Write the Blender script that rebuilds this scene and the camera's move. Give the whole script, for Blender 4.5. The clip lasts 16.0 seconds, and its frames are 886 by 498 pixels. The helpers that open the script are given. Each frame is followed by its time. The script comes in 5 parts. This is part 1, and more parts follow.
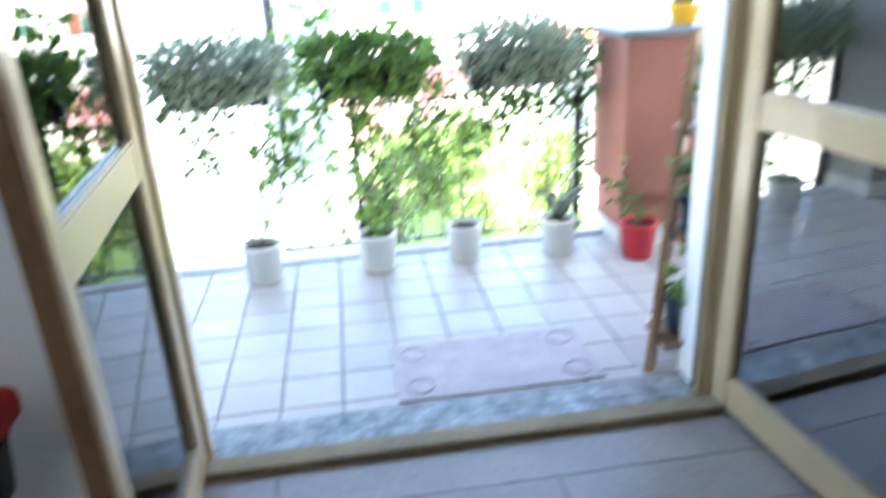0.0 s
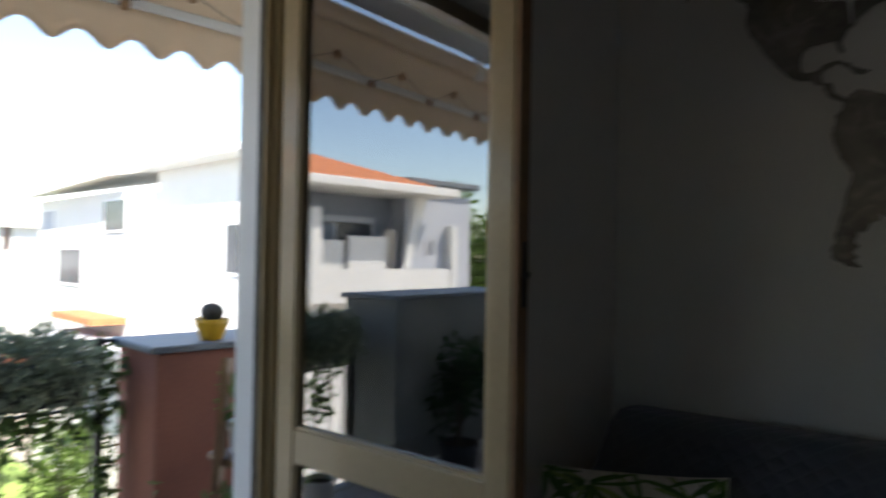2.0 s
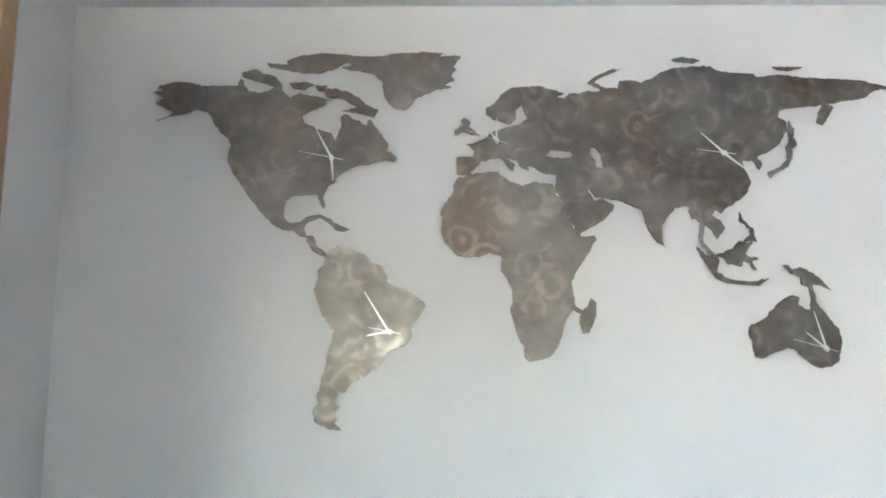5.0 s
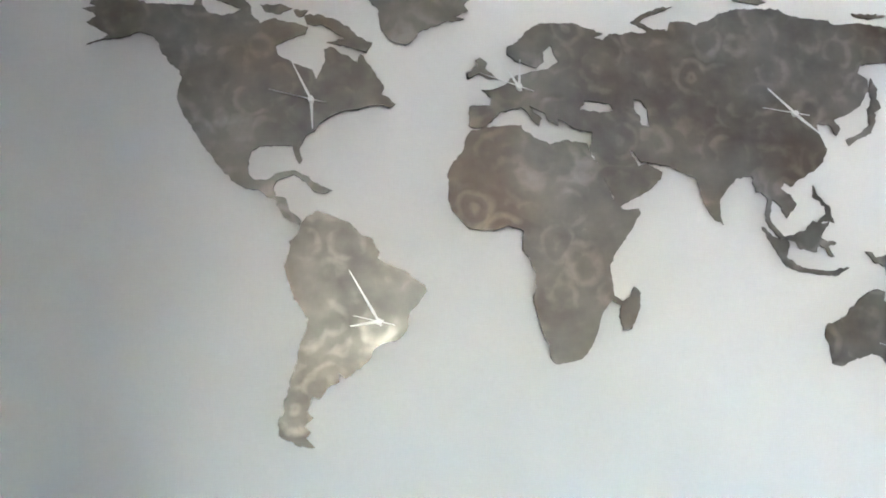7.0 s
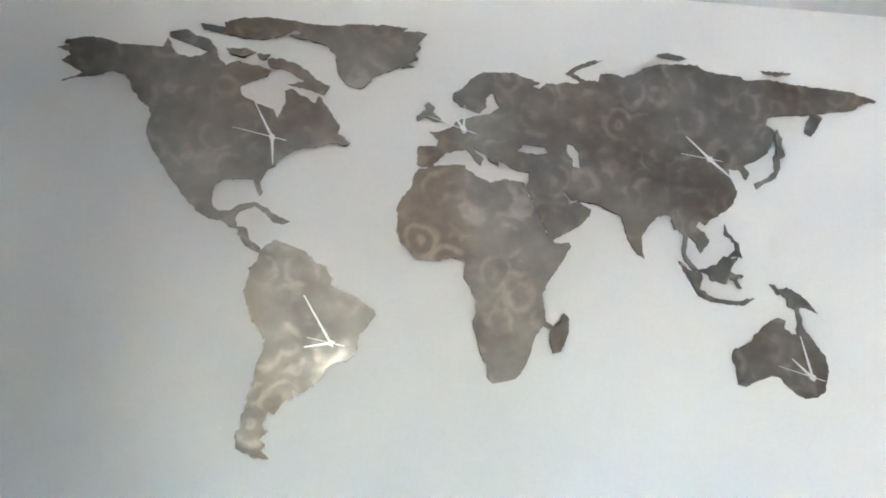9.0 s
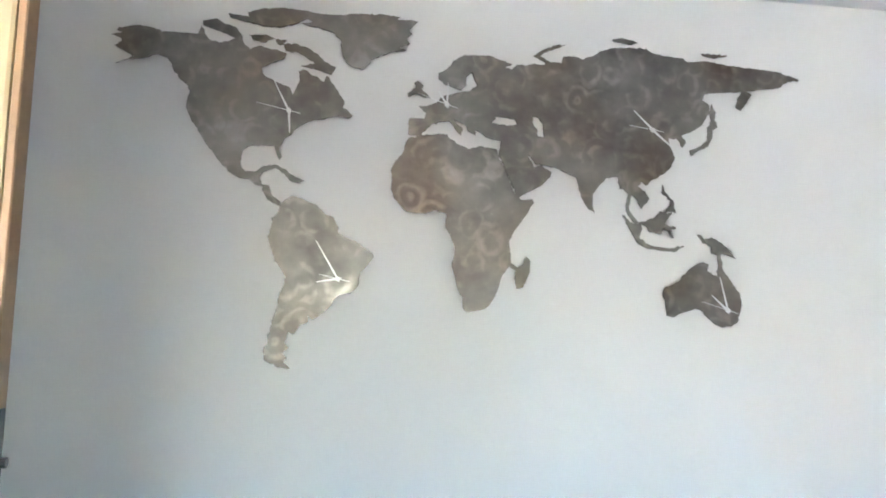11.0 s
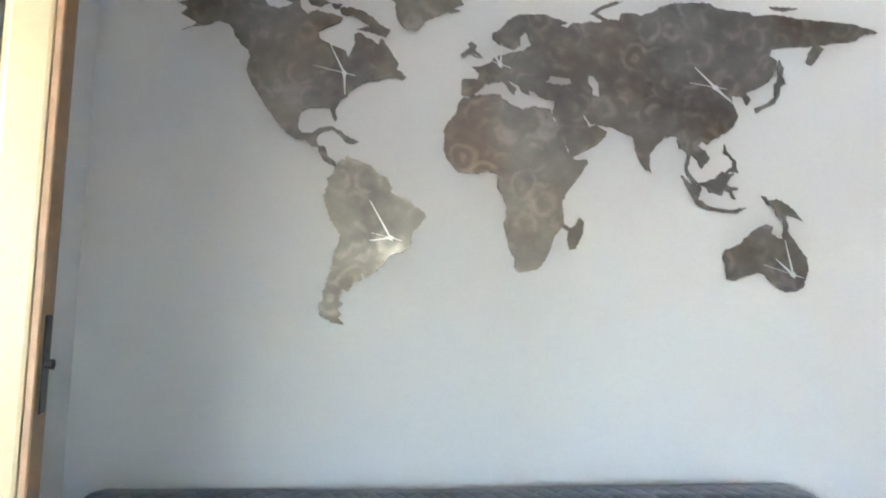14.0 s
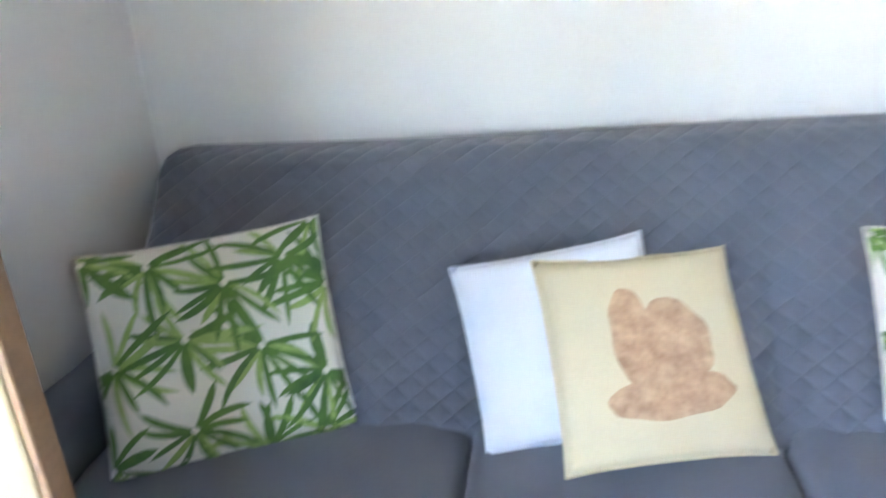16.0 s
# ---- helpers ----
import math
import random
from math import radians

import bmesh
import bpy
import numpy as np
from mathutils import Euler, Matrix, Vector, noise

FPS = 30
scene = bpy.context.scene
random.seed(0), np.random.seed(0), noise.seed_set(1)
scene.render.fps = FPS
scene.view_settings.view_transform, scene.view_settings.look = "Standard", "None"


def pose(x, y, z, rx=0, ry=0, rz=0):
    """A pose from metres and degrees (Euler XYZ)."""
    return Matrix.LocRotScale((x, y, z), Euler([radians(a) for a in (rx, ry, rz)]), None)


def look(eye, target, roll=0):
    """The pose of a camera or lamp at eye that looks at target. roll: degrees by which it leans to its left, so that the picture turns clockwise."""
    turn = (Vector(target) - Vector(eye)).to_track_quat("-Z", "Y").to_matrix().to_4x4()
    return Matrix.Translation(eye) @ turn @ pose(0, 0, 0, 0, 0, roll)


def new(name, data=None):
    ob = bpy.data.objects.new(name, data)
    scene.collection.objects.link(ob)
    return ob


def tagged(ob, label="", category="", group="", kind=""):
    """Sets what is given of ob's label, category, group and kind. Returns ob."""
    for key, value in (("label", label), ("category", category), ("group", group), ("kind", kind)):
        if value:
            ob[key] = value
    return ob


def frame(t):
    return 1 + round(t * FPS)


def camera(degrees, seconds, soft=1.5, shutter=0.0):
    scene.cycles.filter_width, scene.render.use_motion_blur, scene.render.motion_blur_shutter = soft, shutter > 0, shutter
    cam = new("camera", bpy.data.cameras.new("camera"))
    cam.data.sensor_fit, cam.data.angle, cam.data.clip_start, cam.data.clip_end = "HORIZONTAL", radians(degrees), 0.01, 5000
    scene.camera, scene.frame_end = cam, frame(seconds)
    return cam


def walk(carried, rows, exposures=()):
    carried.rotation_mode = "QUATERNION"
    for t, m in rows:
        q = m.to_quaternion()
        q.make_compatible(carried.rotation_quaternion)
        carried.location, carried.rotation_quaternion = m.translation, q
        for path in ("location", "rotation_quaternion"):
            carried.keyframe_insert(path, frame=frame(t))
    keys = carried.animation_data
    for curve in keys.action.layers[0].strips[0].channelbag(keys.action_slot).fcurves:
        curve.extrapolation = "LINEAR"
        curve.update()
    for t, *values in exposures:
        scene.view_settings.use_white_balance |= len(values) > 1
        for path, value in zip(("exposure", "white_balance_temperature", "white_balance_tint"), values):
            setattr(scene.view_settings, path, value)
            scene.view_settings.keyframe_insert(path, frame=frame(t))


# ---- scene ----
cam = camera(64.8, 16.0, 1.8, 0.5)
PATH = [
    (0, (-0.012, 0.528, 1.302), (0.227, 2.373, 0.568), -3.0),
    (0.2, (0.054, 0.464, 1.337), (0.429, 2.345, 0.767), -2.1),
    (0.5, (0.003, 0.492, 1.371), (0.554, 2.366, 0.94), 0.4),
    (1, (0.016, 0.479, 1.392), (0.766, 2.321, 1.184), 0.8),
    (1.5, (0.025, 0.521, 1.405), (0.997, 2.267, 1.328), 1.6),
    (2, (0.03, 0.629, 1.426), (1.438, 2.049, 1.451), 1.0),
    (2.5, (0.096, 0.724, 1.442), (1.8, 1.769, 1.517), 0.1),
    (3, (0.253, 0.811, 1.543), (2.108, 1.543, 1.696), -0.4),
    (3.5, (0.34, 0.893, 1.567), (2.252, 1.388, 1.885), -1.5),
    (4, (0.288, 0.994, 1.6), (2.238, 1.212, 1.988), -2.0),
    (4.2, (0.261, 1.011, 1.596), (2.22, 1.11, 1.988), -2.7),
    (6.3, (0.668, 1.024, 1.621), (2.641, 0.904, 1.925), -0.1),
    (6.5, (0.722, 1.035, 1.586), (2.692, 0.948, 1.917), 0.2),
    (7, (0.829, 1.106, 1.594), (2.792, 0.954, 1.944), 0.1),
    (7.5, (0.866, 1.141, 1.612), (2.811, 0.874, 1.994), -0.3),
    (8, (0.837, 1.145, 1.607), (2.763, 0.806, 2.029), -0.3),
    (8.5, (0.766, 1.125, 1.596), (2.688, 0.801, 2.045), -0.3),
    (9, (0.648, 1.08, 1.608), (2.593, 0.823, 1.993), 0.5),
    (9.2, (0.604, 1.074, 1.63), (2.56, 0.839, 1.971), 0.9),
    (11.3, (0.17, 1.076, 1.569), (2.142, 0.789, 1.748), 1.0),
    (11.5, (0.193, 1.072, 1.587), (2.158, 0.743, 1.762), 0.7),
    (12, (0.174, 1.039, 1.57), (2.137, 0.727, 1.789), 0.6),
    (12.5, (0.138, 1.008, 1.542), (2.105, 0.811, 1.845), 0.7),
    (13, (0.142, 0.991, 1.515), (2.107, 0.886, 1.873), 1.1),
    (13.5, (0.16, 0.986, 1.494), (2.137, 0.917, 1.788), 1.3),
    (14, (0.173, 0.995, 1.489), (2.166, 0.956, 1.654), 2.0),
    (14.5, (0.166, 1.015, 1.502), (2.157, 0.82, 1.522), 1.4),
    (15, (0.211, 1.058, 1.399), (2.164, 0.639, 1.31), 0.7),
    (15.3, (0.277, 1.068, 1.291), (2.212, 0.597, 1.109), 0.3),
    (15.5, (0.35, 1.078, 1.261), (2.303, 0.761, 0.97), -0.5),
    (16, (0.53, 0.926, 1.359), (2.354, 1.226, 0.596), -2.7),
]
EXPOSURES = [(0.0, 3.95, 6300, 8), (0.5, 2.85, 6350, 9), (1.0, 2.0, 6500, 10), (1.5, 1.7, 6500, 10), (2.0, 1.5, 6700, 11), (2.5, 2.6, 6300, 11), (3.0, 4.4, 6150, 11), (3.5, 4.75, 6150, 11), (4.2, 5.4, 6150, 11), (7.0, 5.7, 6150, 11), (12.0, 5.6, 6150, 11), (14.5, 5.5, 6150, 11), (15.4, 5.6, 6250, 14), (16.0, 6.05, 6350, 15)]
walk(cam, [(t, look(eye, target, roll)) for t, eye, target, roll in PATH], EXPOSURES)

# ---- light ----
world = bpy.data.worlds.new("sky")
scene.world = world
world.use_nodes = True
wn = world.node_tree
sky = wn.nodes.new("ShaderNodeTexSky")
sky.sky_type, sky.sun_disc = "NISHITA", False
SUN_TO = Vector((-0.50, -0.62, 1.0)).normalized()
sky.sun_elevation = math.asin(SUN_TO.z)
sky.sun_rotation = math.atan2(SUN_TO.x, SUN_TO.y)
sky.air_density, sky.dust_density = 1.0, 0.6
wn.nodes["Background"].inputs["Strength"].default_value = 0.15
wn.links.new(sky.outputs[0], wn.nodes["Background"].inputs["Color"])
sun = new("sun", bpy.data.lights.new("sun", "SUN"))
sun.data.energy, sun.data.angle, sun.data.color = 4.5, radians(0.6), (1.0, 0.95, 0.87)
sun.matrix_world = look((0, 0, 12), Vector((0, 0, 12)) - SUN_TO)

# ---- materials ----
def material(name, color, rough=0.6, vary=0.12, scale=8.0, fine=60.0, bump=0.08, metal=0.0, tint=None, random_piece=0.0, sheen=0.0, coat=0.0, through_light=0.0):
    """A surface with broad and fine variation of its colour and a fine relief."""
    m = bpy.data.materials.new(name)
    m.use_nodes = True
    nt = m.node_tree
    n, ln = nt.nodes, nt.links
    b = n["Principled BSDF"]
    b.inputs["Roughness"].default_value, b.inputs["Metallic"].default_value = rough, metal
    b.inputs["Sheen Weight"].default_value, b.inputs["Coat Weight"].default_value = sheen, coat
    tc = n.new("ShaderNodeTexCoord")
    big, small = n.new("ShaderNodeTexNoise"), n.new("ShaderNodeTexNoise")
    big.inputs["Scale"].default_value, small.inputs["Scale"].default_value = scale, fine
    big.inputs["Detail"].default_value, small.inputs["Detail"].default_value = 5, 4
    ln.new(tc.outputs["Object"], big.inputs["Vector"])
    ln.new(tc.outputs["Object"], small.inputs["Vector"])
    mix = n.new("ShaderNodeMix")
    mix.data_type = "FLOAT"
    mix.inputs["Factor"].default_value = 0.35
    ln.new(big.outputs["Fac"], mix.inputs["A"])
    ln.new(small.outputs["Fac"], mix.inputs["B"])
    ramp = n.new("ShaderNodeValToRGB")
    other = tint or tuple(c * (1 - 1.6 * vary) for c in color)
    ramp.color_ramp.elements[0].position, ramp.color_ramp.elements[1].position = 0.32, 0.68
    ramp.color_ramp.elements[0].color = (*other, 1)
    ramp.color_ramp.elements[1].color = (*[min(1, c * (1 + 0.5 * vary)) for c in color], 1)
    ln.new(mix.outputs["Result"], ramp.inputs["Fac"])
    out = ramp.outputs["Color"]
    if random_piece:
        info, hsv, mr = n.new("ShaderNodeObjectInfo"), n.new("ShaderNodeHueSaturation"), n.new("ShaderNodeMapRange")
        mr.inputs["To Min"].default_value, mr.inputs["To Max"].default_value = 1 - random_piece, 1 + random_piece
        ln.new(info.outputs["Random"], mr.inputs["Value"])
        ln.new(mr.outputs["Result"], hsv.inputs["Value"])
        ln.new(out, hsv.inputs["Color"])
        out = hsv.outputs["Color"]
    ln.new(out, b.inputs["Base Color"])
    if bump:
        bp = n.new("ShaderNodeBump")
        bp.inputs["Strength"].default_value, bp.inputs["Distance"].default_value = bump, 0.01
        ln.new(small.outputs["Fac"], bp.inputs["Height"])
        ln.new(bp.outputs["Normal"], b.inputs["Normal"])
    rr = n.new("ShaderNodeMapRange")
    rr.inputs["To Min"].default_value, rr.inputs["To Max"].default_value = max(0.03, rough - 0.08), min(1, rough + 0.08)
    ln.new(big.outputs["Fac"], rr.inputs["Value"])
    ln.new(rr.outputs["Result"], b.inputs["Roughness"])
    if through_light:
        tr, add = n.new("ShaderNodeBsdfTranslucent"), n.new("ShaderNodeMixShader")
        ln.new(out, tr.inputs["Color"])
        add.inputs["Fac"].default_value = through_light
        ln.new(b.outputs[0], add.inputs[1])
        ln.new(tr.outputs[0], add.inputs[2])
        ln.new(add.outputs[0], n["Material Output"].inputs["Surface"])
    return m


def leaf_material(name, dark, light, scale=30.0, rough=0.45):
    m = material(name, light, rough, 0.2, 3.0, scale, 0.05, tint=dark, through_light=0.35)
    n, ln = m.node_tree.nodes, m.node_tree.links
    geo, hsv, mr = n.new("ShaderNodeNewGeometry"), n.new("ShaderNodeHueSaturation"), n.new("ShaderNodeMapRange")
    mr.inputs["To Min"].default_value, mr.inputs["To Max"].default_value = 0.6, 1.4
    ln.new(geo.outputs["Random Per Island"], mr.inputs["Value"])
    ln.new(mr.outputs["Result"], hsv.inputs["Value"])
    ramp = next(x for x in n if x.type == "VALTORGB")
    ln.new(ramp.outputs["Color"], hsv.inputs["Color"])
    ln.new(hsv.outputs["Color"], n["Principled BSDF"].inputs["Base Color"])
    ln.new(hsv.outputs["Color"], next(x for x in n if x.type == "BSDF_TRANSLUCENT").inputs["Color"])
    return m


def quilted(name, color):
    """Woven cotton with a stitched diamond quilting, 9 cm wide."""
    m = material(name, color, 0.92, 0.10, 5.0, 220.0, 0.15, sheen=0.25)
    n, ln = m.node_tree.nodes, m.node_tree.links
    tc, sep = n.new("ShaderNodeTexCoord"), n.new("ShaderNodeSeparateXYZ")
    ln.new(tc.outputs["Object"], sep.inputs[0])

    def math_node(op, a, b=None):
        k = n.new("ShaderNodeMath")
        k.operation = op
        for slot, v in enumerate((a, b)):
            if v is None:
                continue
            if isinstance(v, (int, float)):
                k.inputs[slot].default_value = v
            else:
                ln.new(v, k.inputs[slot])
        return k.outputs[0]
    up = math_node("ADD", sep.outputs["Z"], math_node("MULTIPLY", sep.outputs["X"], 0.6))
    lines = []
    for sign in (1, -1):
        s = math_node("ADD", sep.outputs["Y"], math_node("MULTIPLY", up, sign))
        lines.append(math_node("ABSOLUTE", math_node("SINE", math_node("MULTIPLY", s, 44.0))))
    height = math_node("POWER", math_node("MINIMUM", *lines), 0.4)
    bp = n.new("ShaderNodeBump")
    bp.inputs["Strength"].default_value, bp.inputs["Distance"].default_value = 0.7, 0.007
    ln.new(height, bp.inputs["Height"])
    old = next(x for x in n if x.type == "BUMP" and x is not bp)
    ln.new(old.outputs["Normal"], bp.inputs["Normal"])
    ln.new(bp.outputs["Normal"], n["Principled BSDF"].inputs["Normal"])
    return m


def glass_material():
    m = bpy.data.materials.new("window glass")
    m.use_nodes = True
    n, ln = m.node_tree.nodes, m.node_tree.links
    n.remove(n["Principled BSDF"])
    fres, clear, gloss, mix = n.new("ShaderNodeFresnel"), n.new("ShaderNodeBsdfTransparent"), n.new("ShaderNodeBsdfGlossy"), n.new("ShaderNodeMixShader")
    fres.inputs["IOR"].default_value = 4.0
    clear.inputs["Color"].default_value = (0.93, 0.96, 0.96, 1)
    gloss.inputs["Roughness"].default_value = 0.0
    ln.new(fres.outputs[0], mix.inputs["Fac"])
    ln.new(clear.outputs[0], mix.inputs[1])
    ln.new(gloss.outputs[0], mix.inputs[2])
    ln.new(mix.outputs[0], n["Material Output"].inputs["Surface"])
    return m


def brushed_steel():
    """Sheet metal with swirling grinding marks and a warm bare patch here and there."""
    m = material("ground metal", (0.25, 0.236, 0.212), 0.5, 0.2, 4.0, 18.0, 0.0, metal=0.85, tint=(0.12, 0.112, 0.105))
    n, ln = m.node_tree.nodes, m.node_tree.links
    tc, rust = n.new("ShaderNodeTexCoord"), n.new("ShaderNodeTexNoise")
    rust.inputs["Scale"].default_value, rust.inputs["Detail"].default_value = 2.2, 3.0
    # the grinder's rings: arcs about scattered centres, broken up by noise
    bend, cells, rings, blend = n.new("ShaderNodeTexNoise"), n.new("ShaderNodeTexVoronoi"), n.new("ShaderNodeMath"), n.new("ShaderNodeMix")
    wave, half, swirl = n.new("ShaderNodeMath"), n.new("ShaderNodeMapRange"), n.new("ShaderNodeMath")
    bend.inputs["Scale"].default_value, bend.inputs["Detail"].default_value = 9.0, 4.0
    cells.inputs["Scale"].default_value = 10.0
    blend.data_type, blend.blend_type = "RGBA", "LINEAR_LIGHT"
    blend.inputs["Factor"].default_value = 0.035
    ln.new(tc.outputs["Object"], bend.inputs["Vector"])
    ln.new(tc.outputs["Object"], rust.inputs["Vector"])
    ln.new(tc.outputs["Object"], blend.inputs["A"])
    ln.new(bend.outputs["Color"], blend.inputs["B"])
    ln.new(blend.outputs["Result"], cells.inputs["Vector"])
    rings.operation, wave.operation, swirl.operation = "MULTIPLY", "SINE", "MULTIPLY"
    rings.inputs[1].default_value = 17.0
    ln.new(cells.outputs["Distance"], rings.inputs[0])
    ln.new(rings.outputs[0], wave.inputs[0])
    half.inputs["From Min"].default_value = -1.0
    ln.new(wave.outputs[0], half.inputs["Value"])
    spread = n.new("ShaderNodeMapRange")
    spread.inputs["From Min"].default_value, spread.inputs["From Max"].default_value = 0.35, 0.68
    ln.new(bend.outputs["Fac"], spread.inputs["Value"])
    ln.new(half.outputs["Result"], swirl.inputs[0])
    ln.new(spread.outputs["Result"], swirl.inputs[1])
    ramp = next(x for x in n if x.type == "VALTORGB")
    pale, pick = n.new("ShaderNodeMix"), n.new("ShaderNodeMapRange")
    pale.data_type = "RGBA"
    pick.inputs["From Min"].default_value, pick.inputs["From Max"].default_value = 0.25, 0.95
    pick.inputs["To Max"].default_value = 0.24
    ln.new(swirl.outputs[0], pick.inputs["Value"])
    ln.new(pick.outputs["Result"], pale.inputs["Factor"])
    ln.new(ramp.outputs["Color"], pale.inputs["A"])
    pale.inputs["B"].default_value = (0.62, 0.58, 0.52, 1)
    warm, where = n.new("ShaderNodeMix"), n.new("ShaderNodeMapRange")
    warm.data_type, warm.blend_type = "RGBA", "MULTIPLY"
    where.inputs["From Min"].default_value, where.inputs["From Max"].default_value = 0.45, 0.62
    ln.new(rust.outputs["Fac"], where.inputs["Value"])
    ln.new(where.outputs["Result"], warm.inputs["Factor"])
    ln.new(pale.outputs["Result"], warm.inputs["A"])
    warm.inputs["B"].default_value = (0.88, 0.77, 0.69, 1)
    ln.new(warm.outputs["Result"], n["Principled BSDF"].inputs["Base Color"])
    mr = n.new("ShaderNodeMapRange")
    mr.inputs["To Min"].default_value, mr.inputs["To Max"].default_value = 0.50, 0.36
    ln.new(swirl.outputs[0], mr.inputs["Value"])
    ln.new(mr.outputs["Result"], n["Principled BSDF"].inputs["Roughness"])
    bp = n.new("ShaderNodeBump")
    bp.inputs["Strength"].default_value, bp.inputs["Distance"].default_value = 0.22, 0.004
    ln.new(swirl.outputs[0], bp.inputs["Height"])
    ln.new(bp.outputs["Normal"], n["Principled BSDF"].inputs["Normal"])
    return m


PLASTER = material("room plaster", (0.78, 0.76, 0.73), 0.88, 0.03, 1.2, 140, 0.06)
CEIL = material("ceiling plaster", (0.8, 0.79, 0.77), 0.9, 0.03, 1.5, 120, 0.05)
OUTWALL = material("outer plaster", (0.72, 0.70, 0.66), 0.9, 0.06, 2, 90, 0.2)
CREAM = material("cream lacquered wood", (0.46, 0.352, 0.195), 0.38, 0.08, 3, 50, 0.03, coat=0.2)
# Darker, rougher cream that holds down a bright strip at the sill rail
DULL_CREAM = material("dull darker cream wood", (0.30, 0.23, 0.14), 0.8, 0.25, 5, 60, 0.1)
BROWN = material("brown edge wood", (0.34, 0.20, 0.10), 0.5, 0.2, 6, 60, 0.1)
GASKET = material("black rubber", (0.02, 0.02, 0.02), 0.6, 0.1)
WHITE_PAINT = material("white paint", (0.78, 0.79, 0.79), 0.5, 0.04, 3, 80, 0.04)
GLASS = glass_material()
LAMINATE = material("grey oak laminate", (0.30, 0.27, 0.25), 0.36, 0.2, 2.5, 45, 0.06, tint=(0.21, 0.185, 0.17), random_piece=0.12)
TILE = material("pale stoneware tile", (0.50, 0.47, 0.45), 0.36, 0.08, 5, 60, 0.05, random_piece=0.06)
GROUT = material("grey grout", (0.20, 0.19, 0.18), 0.9, 0.2, 20, 150, 0.2)
MARBLE = material("grey veined marble", (0.34, 0.36, 0.37), 0.25, 0.4, 14, 40, 0.02, tint=(0.13, 0.145, 0.155))
STONE = material("pale stone kerb", (0.62, 0.61, 0.58), 0.6, 0.1, 6, 80, 0.1)
IRON = material("black painted iron", (0.018, 0.018, 0.02), 0.42, 0.2, 10, 90, 0.1)
TERRA = material("terracotta plaster", (0.30, 0.118, 0.08), 0.85, 0.14, 3, 70, 0.2, tint=(0.23, 0.09, 0.065))
# Dark grey puts the box's backlit shade into its colour
BACKLIT_RENDER = material("render darkened for backlight", (0.26, 0.27, 0.255), 0.88, 0.2, 3, 60, 0.2)
SLATE = material("slate cap", (0.17, 0.19, 0.21), 0.45, 0.2, 6, 60, 0.1)
WOOD = material("oiled hardwood", (0.27, 0.15, 0.075), 0.5, 0.25, 3, 45, 0.12)
POT_WHITE = material("white glazed pot", (0.74, 0.73, 0.69), 0.4, 0.06, 5, 60, 0.03)
POT_RED = material("red plastic", (0.55, 0.02, 0.035), 0.4, 0.08)
POT_YELLOW = material("yellow glazed pot", (0.72, 0.40, 0.02), 0.35, 0.08)
POT_BLACK = material("black plastic planter", (0.03, 0.028, 0.03), 0.5, 0.2)
POT_BLUE = material("blue plastic pot", (0.06, 0.10, 0.16), 0.5, 0.2)
SOIL = material("potting soil", (0.06, 0.04, 0.028), 0.95, 0.4, 30, 140, 0.8)
CANVAS = material("beige awning canvas", (0.72, 0.60, 0.47), 0.85, 0.06, 3, 200, 0.1, through_light=0.5)
CONCRETE = material("painted slab", (0.52, 0.52, 0.53), 0.85, 0.1, 2, 60, 0.15)
LEAF_GREY = leaf_material("silvery leaves", (0.21, 0.25, 0.17), (0.42, 0.47, 0.34))
LEAF_GREEN = leaf_material("bright green leaves", (0.09, 0.18, 0.04), (0.23, 0.36, 0.09))
LEAF_IVY = leaf_material("ivy leaves", (0.075, 0.135, 0.045), (0.18, 0.27, 0.09))
LEAF_VAR = leaf_material("variegated leaves", (0.09, 0.20, 0.04), (0.35, 0.44, 0.17), 70)
STEM = material("green stem", (0.13, 0.16, 0.06), 0.6, 0.3, 20, 90, 0.2)
TWIG = material("woody twig", (0.12, 0.085, 0.05), 0.8, 0.3, 20, 90, 0.3)
CACTUS = material("grey cactus skin", (0.11, 0.105, 0.095), 0.8, 0.3, 30, 120, 0.4)
METAL = brushed_steel()
POINTER = material("white enamelled metal", (0.82, 0.82, 0.80), 0.35, 0.04)
FABRIC = material("blue-grey cotton", (0.115, 0.125, 0.15), 0.93, 0.12, 4, 240, 0.2, sheen=0.25)
QUILT = quilted("quilted blue-grey cotton", (0.115, 0.125, 0.15))
LINEN = material("off-white cotton", (0.74, 0.71, 0.63), 0.9, 0.05, 6, 260, 0.15)
WHITE_CLOTH = material("white cotton", (0.74, 0.76, 0.80), 0.9, 0.04, 6, 260, 0.15)
YELLOW_CLOTH = material("pale yellow cotton", (0.68, 0.575, 0.37), 0.9, 0.05, 6, 260, 0.15)
PRINT_GREEN = material("green textile print", (0.12, 0.22, 0.045), 0.9, 0.3, 10, 60, 0.05, tint=(0.045, 0.11, 0.03))
PRINT_LIGHT = material("light green textile print", (0.34, 0.44, 0.15), 0.9, 0.3, 10, 60, 0.05, tint=(0.2, 0.3, 0.08))
PRINT_TAN = material("tan textile print", (0.56, 0.37, 0.22), 0.9, 0.35, 22, 80, 0.05, tint=(0.36, 0.20, 0.11))
PRINT_BROWN = material("brown textile print", (0.24, 0.14, 0.09), 0.9, 0.3, 22, 80, 0.05)
PRINT_PALE = material("pale textile print", (0.70, 0.56, 0.42), 0.9, 0.25, 22, 80, 0.05)
BLACK_GLOSS = material("black plastic", (0.02, 0.018, 0.016), 0.35, 0.3)
CABLE = material("white cable", (0.8, 0.8, 0.8), 0.45, 0.03)
